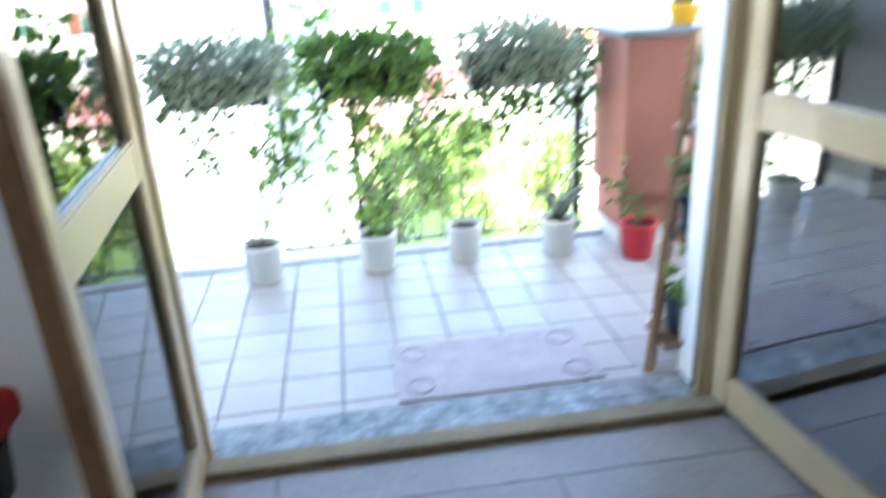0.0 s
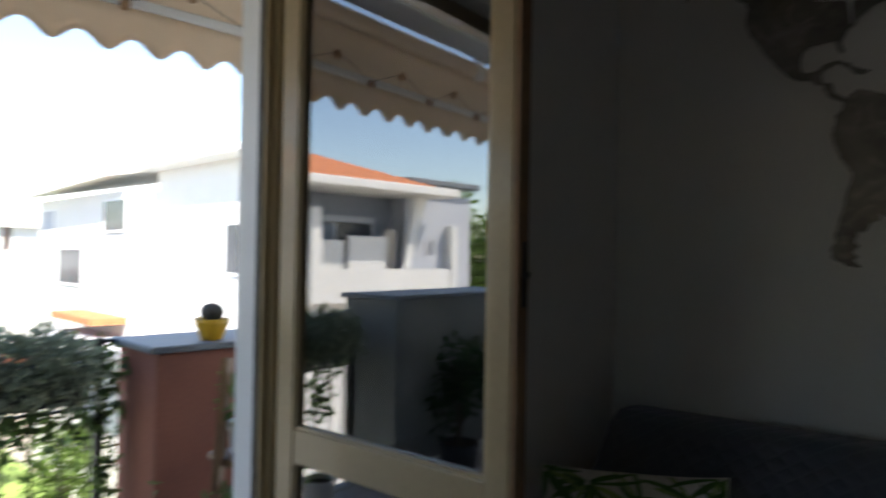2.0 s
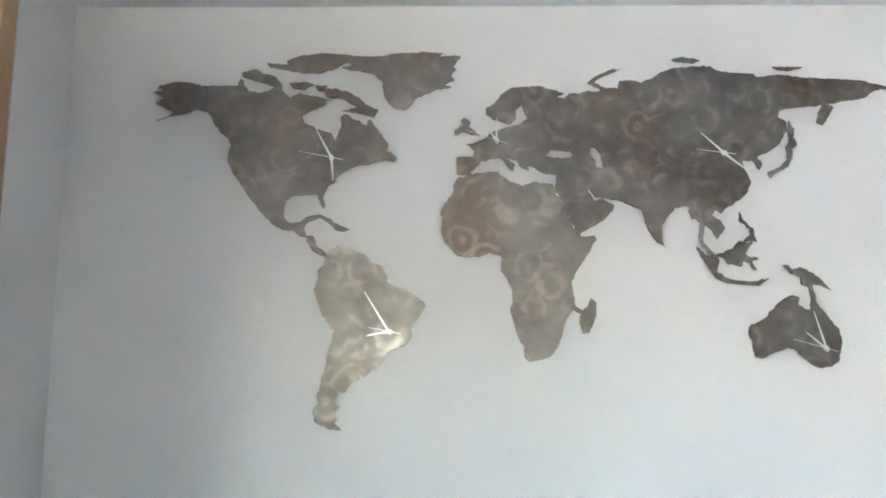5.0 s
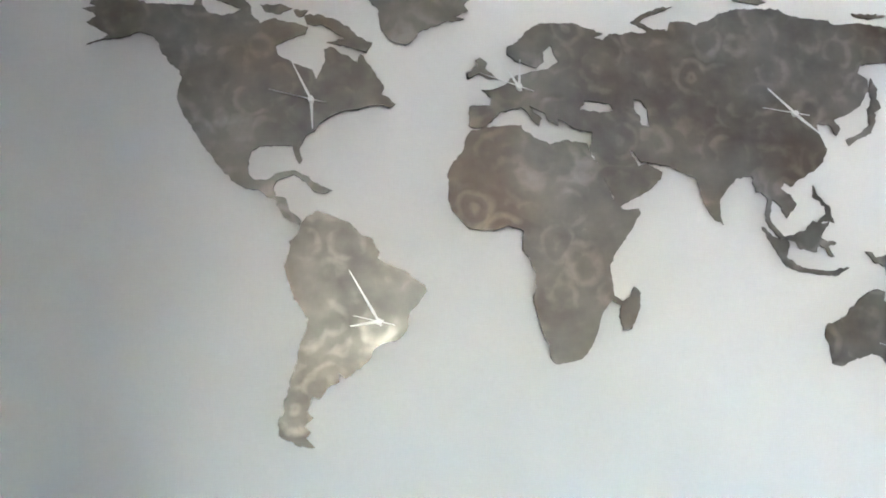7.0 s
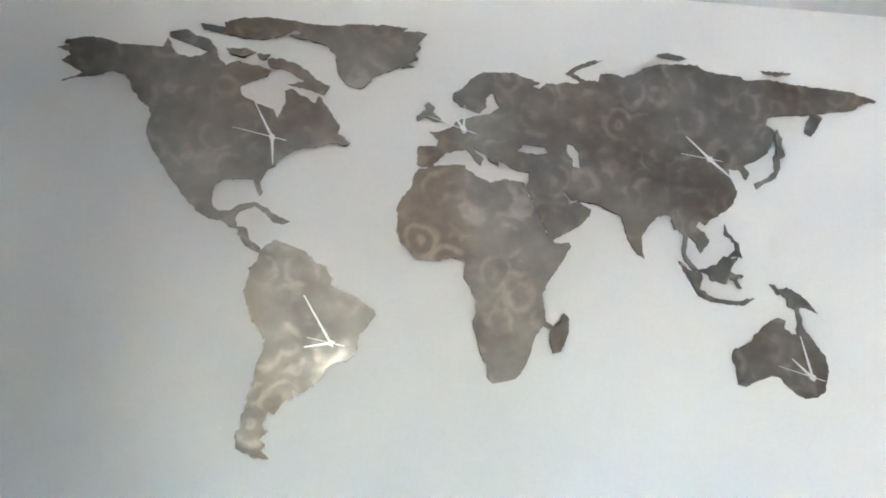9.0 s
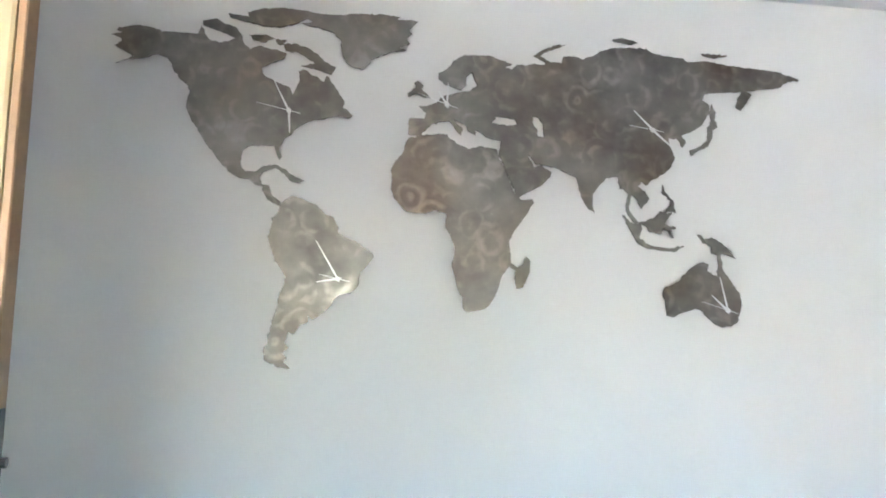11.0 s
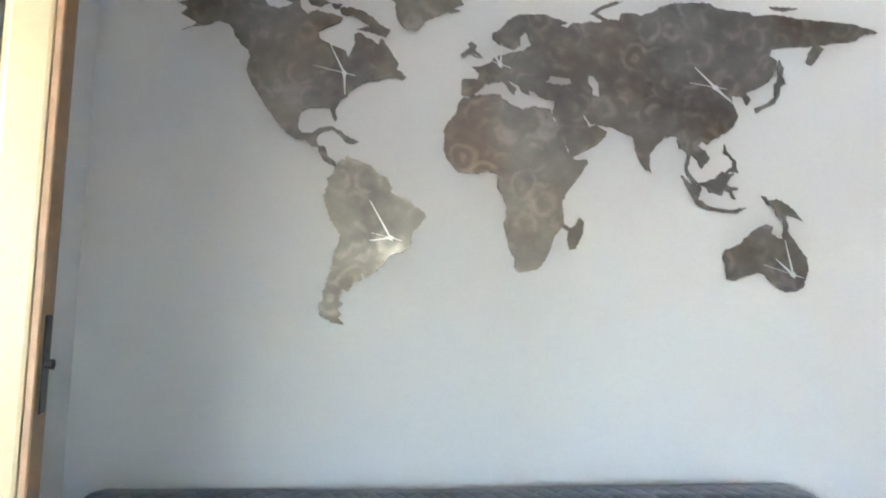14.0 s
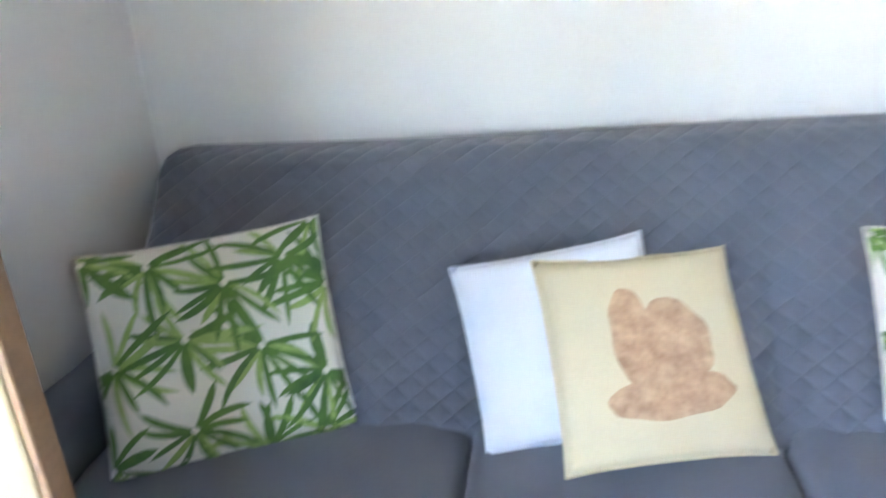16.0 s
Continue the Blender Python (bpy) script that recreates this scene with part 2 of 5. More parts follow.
RED_CLOTH = material("red cloth", (0.5, 0.03, 0.02), 0.85, 0.15, 8, 200, 0.2)
BASKET = material("dark wicker", (0.08, 0.05, 0.035), 0.8, 0.4, 12, 90, 0.6)
BLUE_GLASS = material("blue painted tin", (0.10, 0.24, 0.48), 0.35, 0.15, 10, 60, 0.05)
MAT_PINK = material("faded pink rubber mat", (0.47, 0.42, 0.44), 0.85, 0.15, 12, 160, 0.3)
MAT_DARK = material("dusky pink rubber", (0.42, 0.33, 0.37), 0.85, 0.2)
HOUSE_WHITE = material("white render", (0.78, 0.77, 0.74), 0.9, 0.05, 0.8, 30, 0.1)
# White wall toned blue-grey so that its shade is in the colour
HOUSE_SHADE_TINT = material("white render with shade tint", (0.56, 0.61, 0.68), 0.9, 0.05, 0.8, 30, 0.1)
HOUSE_PINK = material("salmon render", (0.72, 0.30, 0.20), 0.9, 0.08, 0.8, 30, 0.1)
# Dark blue-grey puts the loggia's shade into the wall colour
LOGGIA_SHADE = material("render darkened for shade", (0.26, 0.29, 0.34), 0.9, 0.08, 0.8, 30, 0.1)
# For grey parts, and for walls whose shade is put into the colour
HOUSE_GREY_SHADE = material("grey render and wall shade", (0.50, 0.52, 0.56), 0.9, 0.06, 0.8, 30, 0.1)
ROOF = material("orange roof tiles", (0.62, 0.22, 0.09), 0.8, 0.25, 4, 20, 0.4)
SHUTTER = material("green shutters", (0.10, 0.24, 0.17), 0.6, 0.1)
DARKGLASS = material("dark window", (0.06, 0.07, 0.085), 0.12, 0.2)
EARTH = material("pale dry ground", (0.40, 0.36, 0.29), 0.95, 0.2, 0.2, 5, 0.3)
GRASS = material("lawn", (0.25, 0.33, 0.09), 0.95, 0.35, 0.6, 9, 0.6, tint=(0.15, 0.24, 0.05))
PAVING = material("pale paving", (0.52, 0.47, 0.40), 0.9, 0.12, 0.5, 8, 0.2)
BARK = material("bark", (0.10, 0.075, 0.05), 0.95, 0.3, 5, 25, 0.7)
TREE_LEAF = leaf_material("tree leaves", (0.07, 0.13, 0.025), (0.18, 0.27, 0.065), 6)
HEDGE_LEAF = leaf_material("hedge leaves", (0.02, 0.05, 0.018), (0.06, 0.10, 0.035), 6)
BLOSSOM = leaf_material("pink blossom", (0.35, 0.12, 0.14), (0.62, 0.34, 0.34), 6)


# ---- mesh helpers ----
def part(name, bm, mat, parent=None, label="", smooth=False):
    me = bpy.data.meshes.new(name)
    bm.to_mesh(me)
    bm.free()
    return finish(name, me, mat, parent, label, smooth)


def finish(name, me, mat, parent=None, label="", smooth=False):
    for m in mat if isinstance(mat, (list, tuple)) else [mat]:
        me.materials.append(m)
    if smooth:
        me.polygons.foreach_set("use_smooth", [True] * len(me.polygons))
    ob = new(name, me)
    if parent is not None:
        ob.parent = parent
    if label:
        ob["label"] = label
    return ob


def raw(name, verts, faces, mat, parent=None, label="", smooth=False):
    me = bpy.data.meshes.new(name)
    me.from_pydata([tuple(v) for v in verts], [], [tuple(f) for f in faces])
    me.update()
    return finish(name, me, mat, parent, label, smooth)


def box(bm, lo, hi, bevel=0.0, m=None, seg=1):
    lo, hi = Vector(lo), Vector(hi)
    mat = Matrix.Translation((lo + hi) / 2) @ Matrix.Diagonal((*(hi - lo), 1))
    made = bmesh.ops.create_cube(bm, size=1, matrix=mat)["verts"]
    if bevel:
        edges = list({e for v in made for e in v.link_edges})
        out = bmesh.ops.bevel(bm, geom=edges, offset=bevel, segments=seg, affect="EDGES", profile=0.6)
        made = list({v for f in out["faces"] for v in f.verts} | {v for v in made if v.is_valid})
    if m is not None:
        bmesh.ops.transform(bm, matrix=m, verts=made)
    return bm


def boxed(lo, hi, bevel=0.0, m=None, seg=1):
    return box(bmesh.new(), lo, hi, bevel, m, seg)


def tube(bm, points, radius, seg=8, caps=True):
    """A round bar along points; radius is a number or one for each point."""
    pts = [Vector(p) for p in points]
    rad = radius if isinstance(radius, (list, tuple)) else [radius] * len(pts)
    rings, side = [], None
    for i, p in enumerate(pts):
        d = (pts[min(i + 1, len(pts) - 1)] - pts[max(i - 1, 0)]).normalized()
        if side is None:
            side = d.orthogonal().normalized()
        side = (side - d * side.dot(d)).normalized()
        up = d.cross(side)
        rings.append([bm.verts.new(p + rad[i] * (math.cos(a) * side + math.sin(a) * up)) for a in (2 * math.pi * k / seg for k in range(seg))])
    for a, b in zip(rings, rings[1:]):
        for k in range(seg):
            bm.faces.new((a[k], a[(k + 1) % seg], b[(k + 1) % seg], b[k]))
    if caps:
        bm.faces.new(rings[0][::-1])
        bm.faces.new(rings[-1])
    return bm


def lathe(bm, profile, seg=28, at=(0, 0, 0)):
    rings = []
    for r, z in profile:
        rings.append([bm.verts.new((at[0] + r * math.cos(2 * math.pi * k / seg), at[1] + r * math.sin(2 * math.pi * k / seg), at[2] + z)) for k in range(seg)])
    for a, b in zip(rings, rings[1:]):
        for k in range(seg):
            bm.faces.new((a[k], a[(k + 1) % seg], b[(k + 1) % seg], b[k]))
    bm.faces.new(rings[0][::-1])
    bm.faces.new(rings[-1])
    return bm


def thing(name, label, category, group="", at=(0, 0, 0), kind=""):
    ob = new(name)
    ob.location = at
    ob.empty_display_size = 0.1
    return tagged(ob, label, category, group, kind)


LEAF_SHAPES = {
    "oval": [(0, 0), (0.22, 0.35), (0.2, 0.7), (0, 1), (-0.2, 0.7), (-0.22, 0.35)],
    "ivy": [(0, 0), (0.32, 0.02), (0.48, 0.30), (0.22, 0.45), (0.24, 0.75), (0, 1), (-0.24, 0.75), (-0.22, 0.45), (-0.48, 0.30), (-0.32, 0.02)],
    "thin": [(0, 0), (0.10, 0.3), (0.09, 0.65), (0, 1), (-0.09, 0.65), (-0.10, 0.3)],
    "round": [(0, 0), (0.35, 0.12), (0.5, 0.5), (0.33, 0.85), (0, 0.95), (-0.33, 0.85), (-0.5, 0.5), (-0.35, 0.12)],
}


def leaves(name, places, sizes, shape, mat, parent, rng, droop=0.3, outward=None, label=""):
    """Many small leaves as one crown: places (N x 3), each leaf turned at random, folded along its midrib."""
    base = np.array(LEAF_SHAPES[shape])
    k = len(base)
    verts, faces = [], []
    for i, (p, s) in enumerate(zip(places, sizes)):
        d = rng.normal(size=3)
        if outward is not None:
            d = d * 0.6 + outward[i]
        d[2] -= droop
        d /= np.linalg.norm(d) + 1e-9
        a = np.cross(d, rng.normal(size=3))
        a /= np.linalg.norm(a) + 1e-9
        nrm = np.cross(a, d)
        n0 = len(verts)
        for u, v in base:
            verts.append(p + s * (u * a + v * d + 0.35 * abs(u) * nrm - 0.18 * v * v * nrm))
        faces.append(tuple(range(n0, n0 + k // 2 + 1)))
        faces.append((n0, *range(n0 + k // 2, n0 + k)))
    return raw(name, verts, faces, mat, parent, label)


# ---- room ----
XE, YN, ZC = 2.59, 2.19, 2.84          # map wall, window wall, ceiling
XWEST, YS, YOUT = -2.7, -3.0, 2.44
DL, DR, DH = -0.57, 1.115, 2.36          # door opening


def setting(name, bm, mat, label, category):
    ob = part(name, bm, mat)
    return tagged(ob, label, category, kind="structure")


setting("wall_east", boxed((XE, YS - 0.2, -0.2), (XE + 0.25, YOUT, ZC + 0.15)), PLASTER, "smooth off-white plastered wall behind the sofa", "wall")
setting("wall_south", boxed((XWEST - 0.2, YS - 0.2, -0.2), (XE, YS, ZC + 0.15)), PLASTER, "plain off-white plastered back wall", "wall")
# Unseen opening, added to fill the room with light and brighten the map
ws = bmesh.new()
WY0, WY1, WZ0, WZ1 = 0.6, 1.85, 1.1, 2.15
box(ws, (XWEST - 0.2, YS, -0.2), (XWEST, WY0, ZC + 0.15))
box(ws, (XWEST - 0.2, WY1, -0.2), (XWEST, YOUT, ZC + 0.15))
box(ws, (XWEST - 0.2, WY0, -0.2), (XWEST, WY1, WZ0))
box(ws, (XWEST - 0.2, WY0, WZ1), (XWEST, WY1, ZC + 0.15))
setting("wall_west", ws, PLASTER, "off-white plastered side wall with an added, unseen opening", "wall")
wf = bmesh.new()
for a, b in (((WY0 + 0.001, WZ0 + 0.001), (WY0 + 0.05, WZ1 - 0.001)), ((WY1 - 0.05, WZ0 + 0.001), (WY1 - 0.001, WZ1 - 0.001)), ((WY0 + 0.05, WZ0 + 0.001), (WY1 - 0.05, WZ0 + 0.05)), ((WY0 + 0.05, WZ1 - 0.05), (WY1 - 0.05, WZ1 - 0.001))):
    box(wf, (XWEST - 0.12, a[0], a[1]), (XWEST - 0.06, b[0], b[1]), 0.004)
setting("fill_opening", wf, CREAM, "cream wooden frame of the added, unseen side opening", "window")
wn_bm = bmesh.new()
box(wn_bm, (XWEST, YN, -0.2), (DL, YOUT, ZC))
box(wn_bm, (DR, YN, -0.2), (XE, YOUT, ZC))
box(wn_bm, (DL, YN, DH), (DR, YOUT, ZC))
setting("wall_north", wn_bm, PLASTER, "off-white plastered wall with the balcony door opening", "wall")
setting("ceiling", boxed((XWEST, YS, ZC), (XE, YN, ZC + 0.15)), CEIL, "plain white plastered ceiling", "ceiling")
setting("outer_cladding_west", boxed((-4.4, YOUT, -7), (DL, YOUT + 0.02, 3.6)), OUTWALL, "pale rendered outer wall of the house", "wall")
setting("outer_cladding_east", boxed((DR, YOUT, -7), (4.4, YOUT + 0.02, 3.6)), OUTWALL, "pale rendered outer wall of the house", "wall")
setting("outer_cladding_over", boxed((DL, YOUT, DH), (DR, YOUT + 0.02, 3.6)), OUTWALL, "pale rendered outer wall above the door", "wall")
# Added out of view to block direct sun through the side opening
setting("eave", boxed((-4.6, -3.2, 2.55), (XWEST - 0.201, 2.43, 2.7)), CONCRETE, "unseen concrete slab added to keep sun out of the side opening", "eave")
setting("roof_slab", boxed((-4.4, -3.4, 3.5), (4.4, 3.2, 3.7)), CONCRETE, "flat concrete roof over the flat", "roof")
floor = setting("floor", boxed((XWEST, YS, -0.2), (XE, YN - 0.002, -0.012)), GROUT, "grey-brown oak laminate floor laid in planks", "floor")
setting("floor_threshold", boxed((DL + 0.002, YN - 0.001, -0.2), (DR - 0.002, 2.352, -0.0125)), GROUT, "grey screed under the balcony door sill", "floor")
setting("baseboard", boxed((XE - 0.014, YS, 0), (XE - 0.0015, YN - 0.002, 0.08), 0.003), WHITE_PAINT, "white painted skirting board along the wall", "skirting board")
reveal = bmesh.new()
box(reveal, (DL + 0.003, 2.335, 0.0045), (DL + 0.06, 2.40, DH - 0.03))
box(reveal, (DR - 0.088, 2.335, 0.0045), (DR - 0.003, 2.475, DH - 0.03))
setting("trim", reveal, WHITE_PAINT, "white painted metal reveal lining beside the door", "door lining")
setting("threshold", boxed((DL + 0.003, 2.353, -0.05), (DR - 0.004, YOUT + 0.019, 0.004), 0.003), MARBLE, "polished grey veined marble door sill", "door sill")

# ---- door frame and its two open leaves ----
fb = bmesh.new()
box(fb, (DL + 0.001, 2.272, 0), (DL + 0.06, 2.334, DH), 0.004)
box(fb, (DL + 0.06, 2.290, 0), (DL + 0.075, 2.334, DH - 0.03), 0.003)
door_frame = part("door_frame", fb, CREAM)
tagged(door_frame, "cream lacquered wooden frame of the balcony door", "door frame", kind="structure")
fb = bmesh.new()
box(fb, (DR - 0.06, 2.272, 0), (DR - 0.001, 2.334, DH), 0.004)
box(fb, (DR - 0.085, 2.284, 0), (DR - 0.06, 2.334, DH), 0.003)
box(fb, (DR - 0.105, 2.300, 0), (DR - 0.085, 2.334, DH), 0.003)
part("side_post", fb, CREAM, door_frame)
part("inner_sill", boxed((DL + 0.077, 2.2795, -0.01), (DR - 0.113, 2.3525, 0.0045)), MARBLE, door_frame, "grey marble strip")
part("head_rail", boxed((DL + 0.061, 2.272, DH - 0.06), (DR - 0.061, 2.334, DH), 0.004), CREAM, door_frame)
part("sill_rail", boxed((DL + 0.061, 2.205, -0.011), (DR - 0.061, 2.279, 0.026), 0.005), DULL_CREAM, door_frame)
part("gasket", boxed((DR - 0.111, 2.318, 0.03), (DR - 0.1055, 2.333, DH - 0.07)), GASKET, door_frame, "black rubber weather seal")
# casing round the opening on the room side
part("casing", boxed((DR + 0.012, YN - 0.013, 0), (DR + 0.07, YN - 0.001, DH + 0.07), 0.003), CREAM, door_frame)
part("casing", boxed((DL - 0.07, YN - 0.013, 0), (DL - 0.012, YN - 0.001, DH + 0.07), 0.003), CREAM, door_frame)

LEAF_W, LEAF_T, LEAF_H = 0.766, 0.046, 2.30


def door_leaf(name, hinge, angle, side):
    """A glazed leaf from its hinge; local x runs to its free edge, y is its thickness. side: +1 or -1 for the face with the bolt."""
    leaf = thing(name, "open cream wooden balcony door leaf with two glass panes", "door", "balcony door leaves", kind="structure")
    s = 0.072
    t = LEAF_T / 2
    part("stile", boxed((0, -t, 0.03), (s, t, LEAF_H), 0.006, seg=2), CREAM, leaf)
    free = part("stile", boxed((LEAF_W - s, -t, 0.03), (LEAF_W - 0.012, t, LEAF_H), 0.006, seg=2), CREAM, leaf)
    part("edge_strip", boxed((LEAF_W - 0.0115, -t + 0.002, 0.03), (LEAF_W, t - 0.004, LEAF_H), 0.002), BROWN, leaf, "brown edge strip of the leaf")
    for z0, z1 in ((0.03, 0.13), (0.885, 0.975), (LEAF_H - 0.09, LEAF_H)):
        part("rail", boxed((s + 0.0005, -t + 0.002, z0), (LEAF_W - s - 0.0005, t - 0.002, z1), 0.005, seg=2), CREAM, leaf)
    for z0, z1 in ((0.13, 0.885), (0.975, LEAF_H - 0.09)):
        pane = part("pane", boxed((s, -0.003, z0), (LEAF_W - s, 0.003, z1)), GLASS, leaf, "clear glass pane")
        pane.visible_shadow = False
        for k in (-1, 1):
            bead = bmesh.new()
            y0, y1 = sorted((k * 0.004, k * (t - 0.006)))
            box(bead, (s + 0.0008, y0, z0 + 0.0008), (s + 0.007, y1, z1 - 0.0008))
            box(bead, (LEAF_W - s - 0.007, y0, z0 + 0.0008), (LEAF_W - s - 0.0008, y1, z1 - 0.0008))
            box(bead, (s + 0.007, y0, z0 + 0.0008), (LEAF_W - s - 0.007, y1, z0 + 0.008))
            part("glazing_bead", bead, CREAM, leaf)
    plate = part("lock_plate", boxed((LEAF_W + 0.0005, -0.009, 1.33), (LEAF_W + 0.003, 0.009, 1.46), 0.001), IRON, leaf, "dark metal lock plate")
    bolt = tube(bmesh.new(), [(LEAF_W + 0.002, 0, 1.395), (LEAF_W + 0.012, 0, 1.395)], 0.007, 10)
    part("latch", bolt, IRON, plate)
    for z in (0.25, 1.15, 2.05):
        part("hinge", tube(bmesh.new(), [(-0.012, side * t, z), (-0.012, side * t, z + 0.09)], 0.008, 10), BROWN, leaf)
    leaf.matrix_world = pose(*hinge, 0, 0, angle)
    return leaf


door_leaf("door_1", (DR - 0.060, 2.263, 0), -85.2, 1)
door_leaf("door_2", (DL + 0.045, 2.263, 0), -85.0, -1)

# ---- the balcony ----
KY = 3.79
balcony = setting("balcony_slab", boxed((-4.4, YOUT + 0.02, -0.2), (4.4, 3.865, -0.014)), GROUT, "tiled balcony floor with grey joints", "balcony floor")
setting("kerb", boxed((-4.4, KY, -0.012), (4.4, 3.87, 0.012), 0.004), STONE, "low pale stone kerb along the balcony edge", "kerb")
setting("soffit", boxed((-4.4, YOUT + 0.021, 2.74), (4.4, 3.34, 2.96)), CONCRETE, "grey underside of the slab over the balcony", "soffit")

railing = thing("railing", "black wrought-iron balcony railing with thin upright bars", "railing", kind="structure")
RY = 3.92
for x in (-0.98, 0.02, 1.145):
    part("post", boxed((x - 0.018, RY - 0.018, -0.16), (x + 0.018, RY + 0.018, 1.04), 0.003), IRON, railing)
part("top_rail", boxed((-0.98, RY - 0.022, 1.02), (1.25, RY + 0.022, 1.035), 0.004), IRON, railing)
for x in (-0.98, 0.02, 1.145):
    part("bracket", boxed((x - 0.012, 3.866, -0.12), (x + 0.012, RY - 0.018, -0.09)), IRON, railing)
for z in (0.865, 0.735, 0.03):
    part("cross_bar", boxed((-0.98, RY - 0.012, z - 0.006), (1.25, RY + 0.012, z + 0.006)), IRON, railing)
bar_mesh = None
x = -0.92
while x < 1.12:
    if abs(x - 0.02) > 0.05:
        if bar_mesh is None:
            first = part("bar", tube(bmesh.new(), [(0, 0, 0.03), (0, 0, 0.735)], 0.0055, 8), IRON, railing)
            bar_mesh = first.data
            first.location = (x, RY, 0)
        else:
            b = new("bar", bar_mesh)
            b.parent, b.location = railing, (x, RY, 0)
    x += 0.1125


def masonry_planter(name, x0, x1, top, label, TERRA=TERRA):
    ob = thing(name, label, "planter")
    part("body", boxed((x0, 3.54, 0.27), (x1, 3.97, top - 0.03), 0.012, seg=2), TERRA, ob)
    part("base", boxed((x0 + 0.02, 3.60, 0.0), (x1 - 0.02, 3.93, 0.27)), TERRA, ob)
    part("cap", boxed((x0 - 0.035, 3.51, top - 0.03), (x1 + 0.035, 3.99, top), 0.006), SLATE, ob, "dark slate cap")
    part("skirting_tile", boxed((x0 + 0.008, 3.588, 0.0), (x1 - 0.008, 3.942, 0.09), 0.003), STONE, ob, "pale skirting tile")
    return ob


masonry_planter("masonry_planter", 1.245, 2.55, 1.035, "tall terracotta-red rendered masonry box with a slate cap")
# Coloured dark because this box is only met against the light
masonry_planter("masonry_planter", -2.55, -0.99, 1.19, "masonry box beside the railing, coloured dark for its backlit face", BACKLIT_RENDER)

# retracted awning with a scalloped valance
awning = thing("awning", "beige canvas awning, rolled in, with a scalloped valance", "awning")
part("roller", tube(bmesh.new(), [(-2.6, 3.40, 2.69), (2.6, 3.40, 2.69)], 0.05, 16), CANVAS, awning, smooth=True)
part("front_bar", boxed((-2.6, 3.455, 2.395), (2.6, 3.49, 2.435), 0.006), WHITE_PAINT, awning, "white painted front bar")
fab_v, fab_f = [], []
N = 60
for i in range(N + 1):
    xx = -2.6 + 5.2 * i / N
    for j in range(5):
        w = j / 4
        fab_v.append((xx, 3.43 + 0.035 * w, 2.66 - 0.235 * w - 0.012 * math.sin(math.pi * w)))
for i in range(N):
    for j in range(4):
        a = i * 5 + j
        fab_f.append((a, a + 5, a + 6, a + 1))
fab = raw("canvas", fab_v, fab_f, CANVAS, awning, smooth=True)
fab.modifiers.new("thickness", "SOLIDIFY").thickness = 0.002
val_v, val_f = [], []
SC = 0.20
M = 520
for i in range(M + 1):
    xx = -2.6 + 5.2 * i / M
    low = 2.245 - 0.028 * math.cos(2 * math.pi * xx / SC)
    yy = 3.475 + 0.006 * math.sin(xx * 9)
    for j in range(4):
        val_v.append((xx, yy + 0.004 * j, 2.40 + (low - 2.40) * j / 3))
for i in range(M):
    for j in range(3):
        a = i * 4 + j
        val_f.append((a, a + 4, a + 5, a + 1))
val = raw("valance", val_v, val_f, CANVAS, awning, "scalloped beige canvas valance", smooth=True)
val.modifiers.new("thickness", "SOLIDIFY").thickness = 0.002
for x in (-1.6, 1.9):
    part("bracket", boxed((x - 0.03, 3.3405, 2.62), (x + 0.03, 3.40, 2.78), 0.004), WHITE_PAINT, awning)
# string of small bulbs hung under the canvas
lights = thing("string_lights", "string of small unlit brown bulbs hung under the awning", "string lights")
wire, k = [], 0
x = -2.2
while x < 2.3:
    z = 2.50 if k % 2 else 2.40
    wire.append((x, 3.42, z))
    k, x = k + 1, x + 0.27
part("wire", tube(bmesh.new(), wire, 0.002, 5), GASKET, lights)
bulb_mesh = None
for p in wire:
    if bulb_mesh is None:
        o = part("bulb", lathe(bmesh.new(), [(0.006, 0.012), (0.014, 0.008), (0.021, -0.012), (0.016, -0.032), (0.004, -0.038)], 12), BROWN, lights, smooth=True)
        bulb_mesh = o.data
    else:
        o = new("bulb", bulb_mesh)
        o.parent = lights
    o.location = p
# hanging mobile of blue tin charms
mobile = thing("hanging_mobile", "hanging mobile of small blue tin charms on threads", "mobile")
thread = [(0.0, 3.40, 2.42), (0.0, 3.40, 2.12), (0.05, 3.38, 2.02), (0.088, 3.36, 1.93)]
part("thread", tube(bmesh.new(), [thread[0], thread[1]], 0.0012, 5), GASKET, mobile)
part("thread", tube(bmesh.new(), [(0.09, 3.40, 2.42), (0.088, 3.36, 1.96)], 0.0012, 5), GASKET, mobile)
for bx, bz, bs in ((0.0, 2.30, 0.022), (0.004, 2.22, 0.024), (0.0, 2.14, 0.024), (0.085, 2.16, 0.02), (0.086, 2.05, 0.018), (0.09, 1.955, 0.042)):
    charm = bmesh.new()
    out = [(-1, 0.0), (-0.55, -0.32), (0.1, -0.42), (0.55, -0.15), (1.0, -0.25), (0.85, 0.1), (0.35, 0.2), (0.25, 0.62), (-0.1, 0.75), (-0.35, 0.3)]
    vs = [charm.verts.new((bx + bs * u, 3.385 if bx < 0.05 else 3.36, bz + bs * v)) for u, v in out]
    f = charm.faces.new(vs)
    ext = bmesh.ops.extrude_face_region(charm, geom=[f])
    bmesh.ops.translate(charm, vec=(0, 0.003, 0), verts=[v for v in ext["geom"] if isinstance(v, bmesh.types.BMVert)])
    part("charm", charm, BLUE_GLASS, mobile)

# ---- pots and plants on the balcony ----
rng = np.random.default_rng(7)


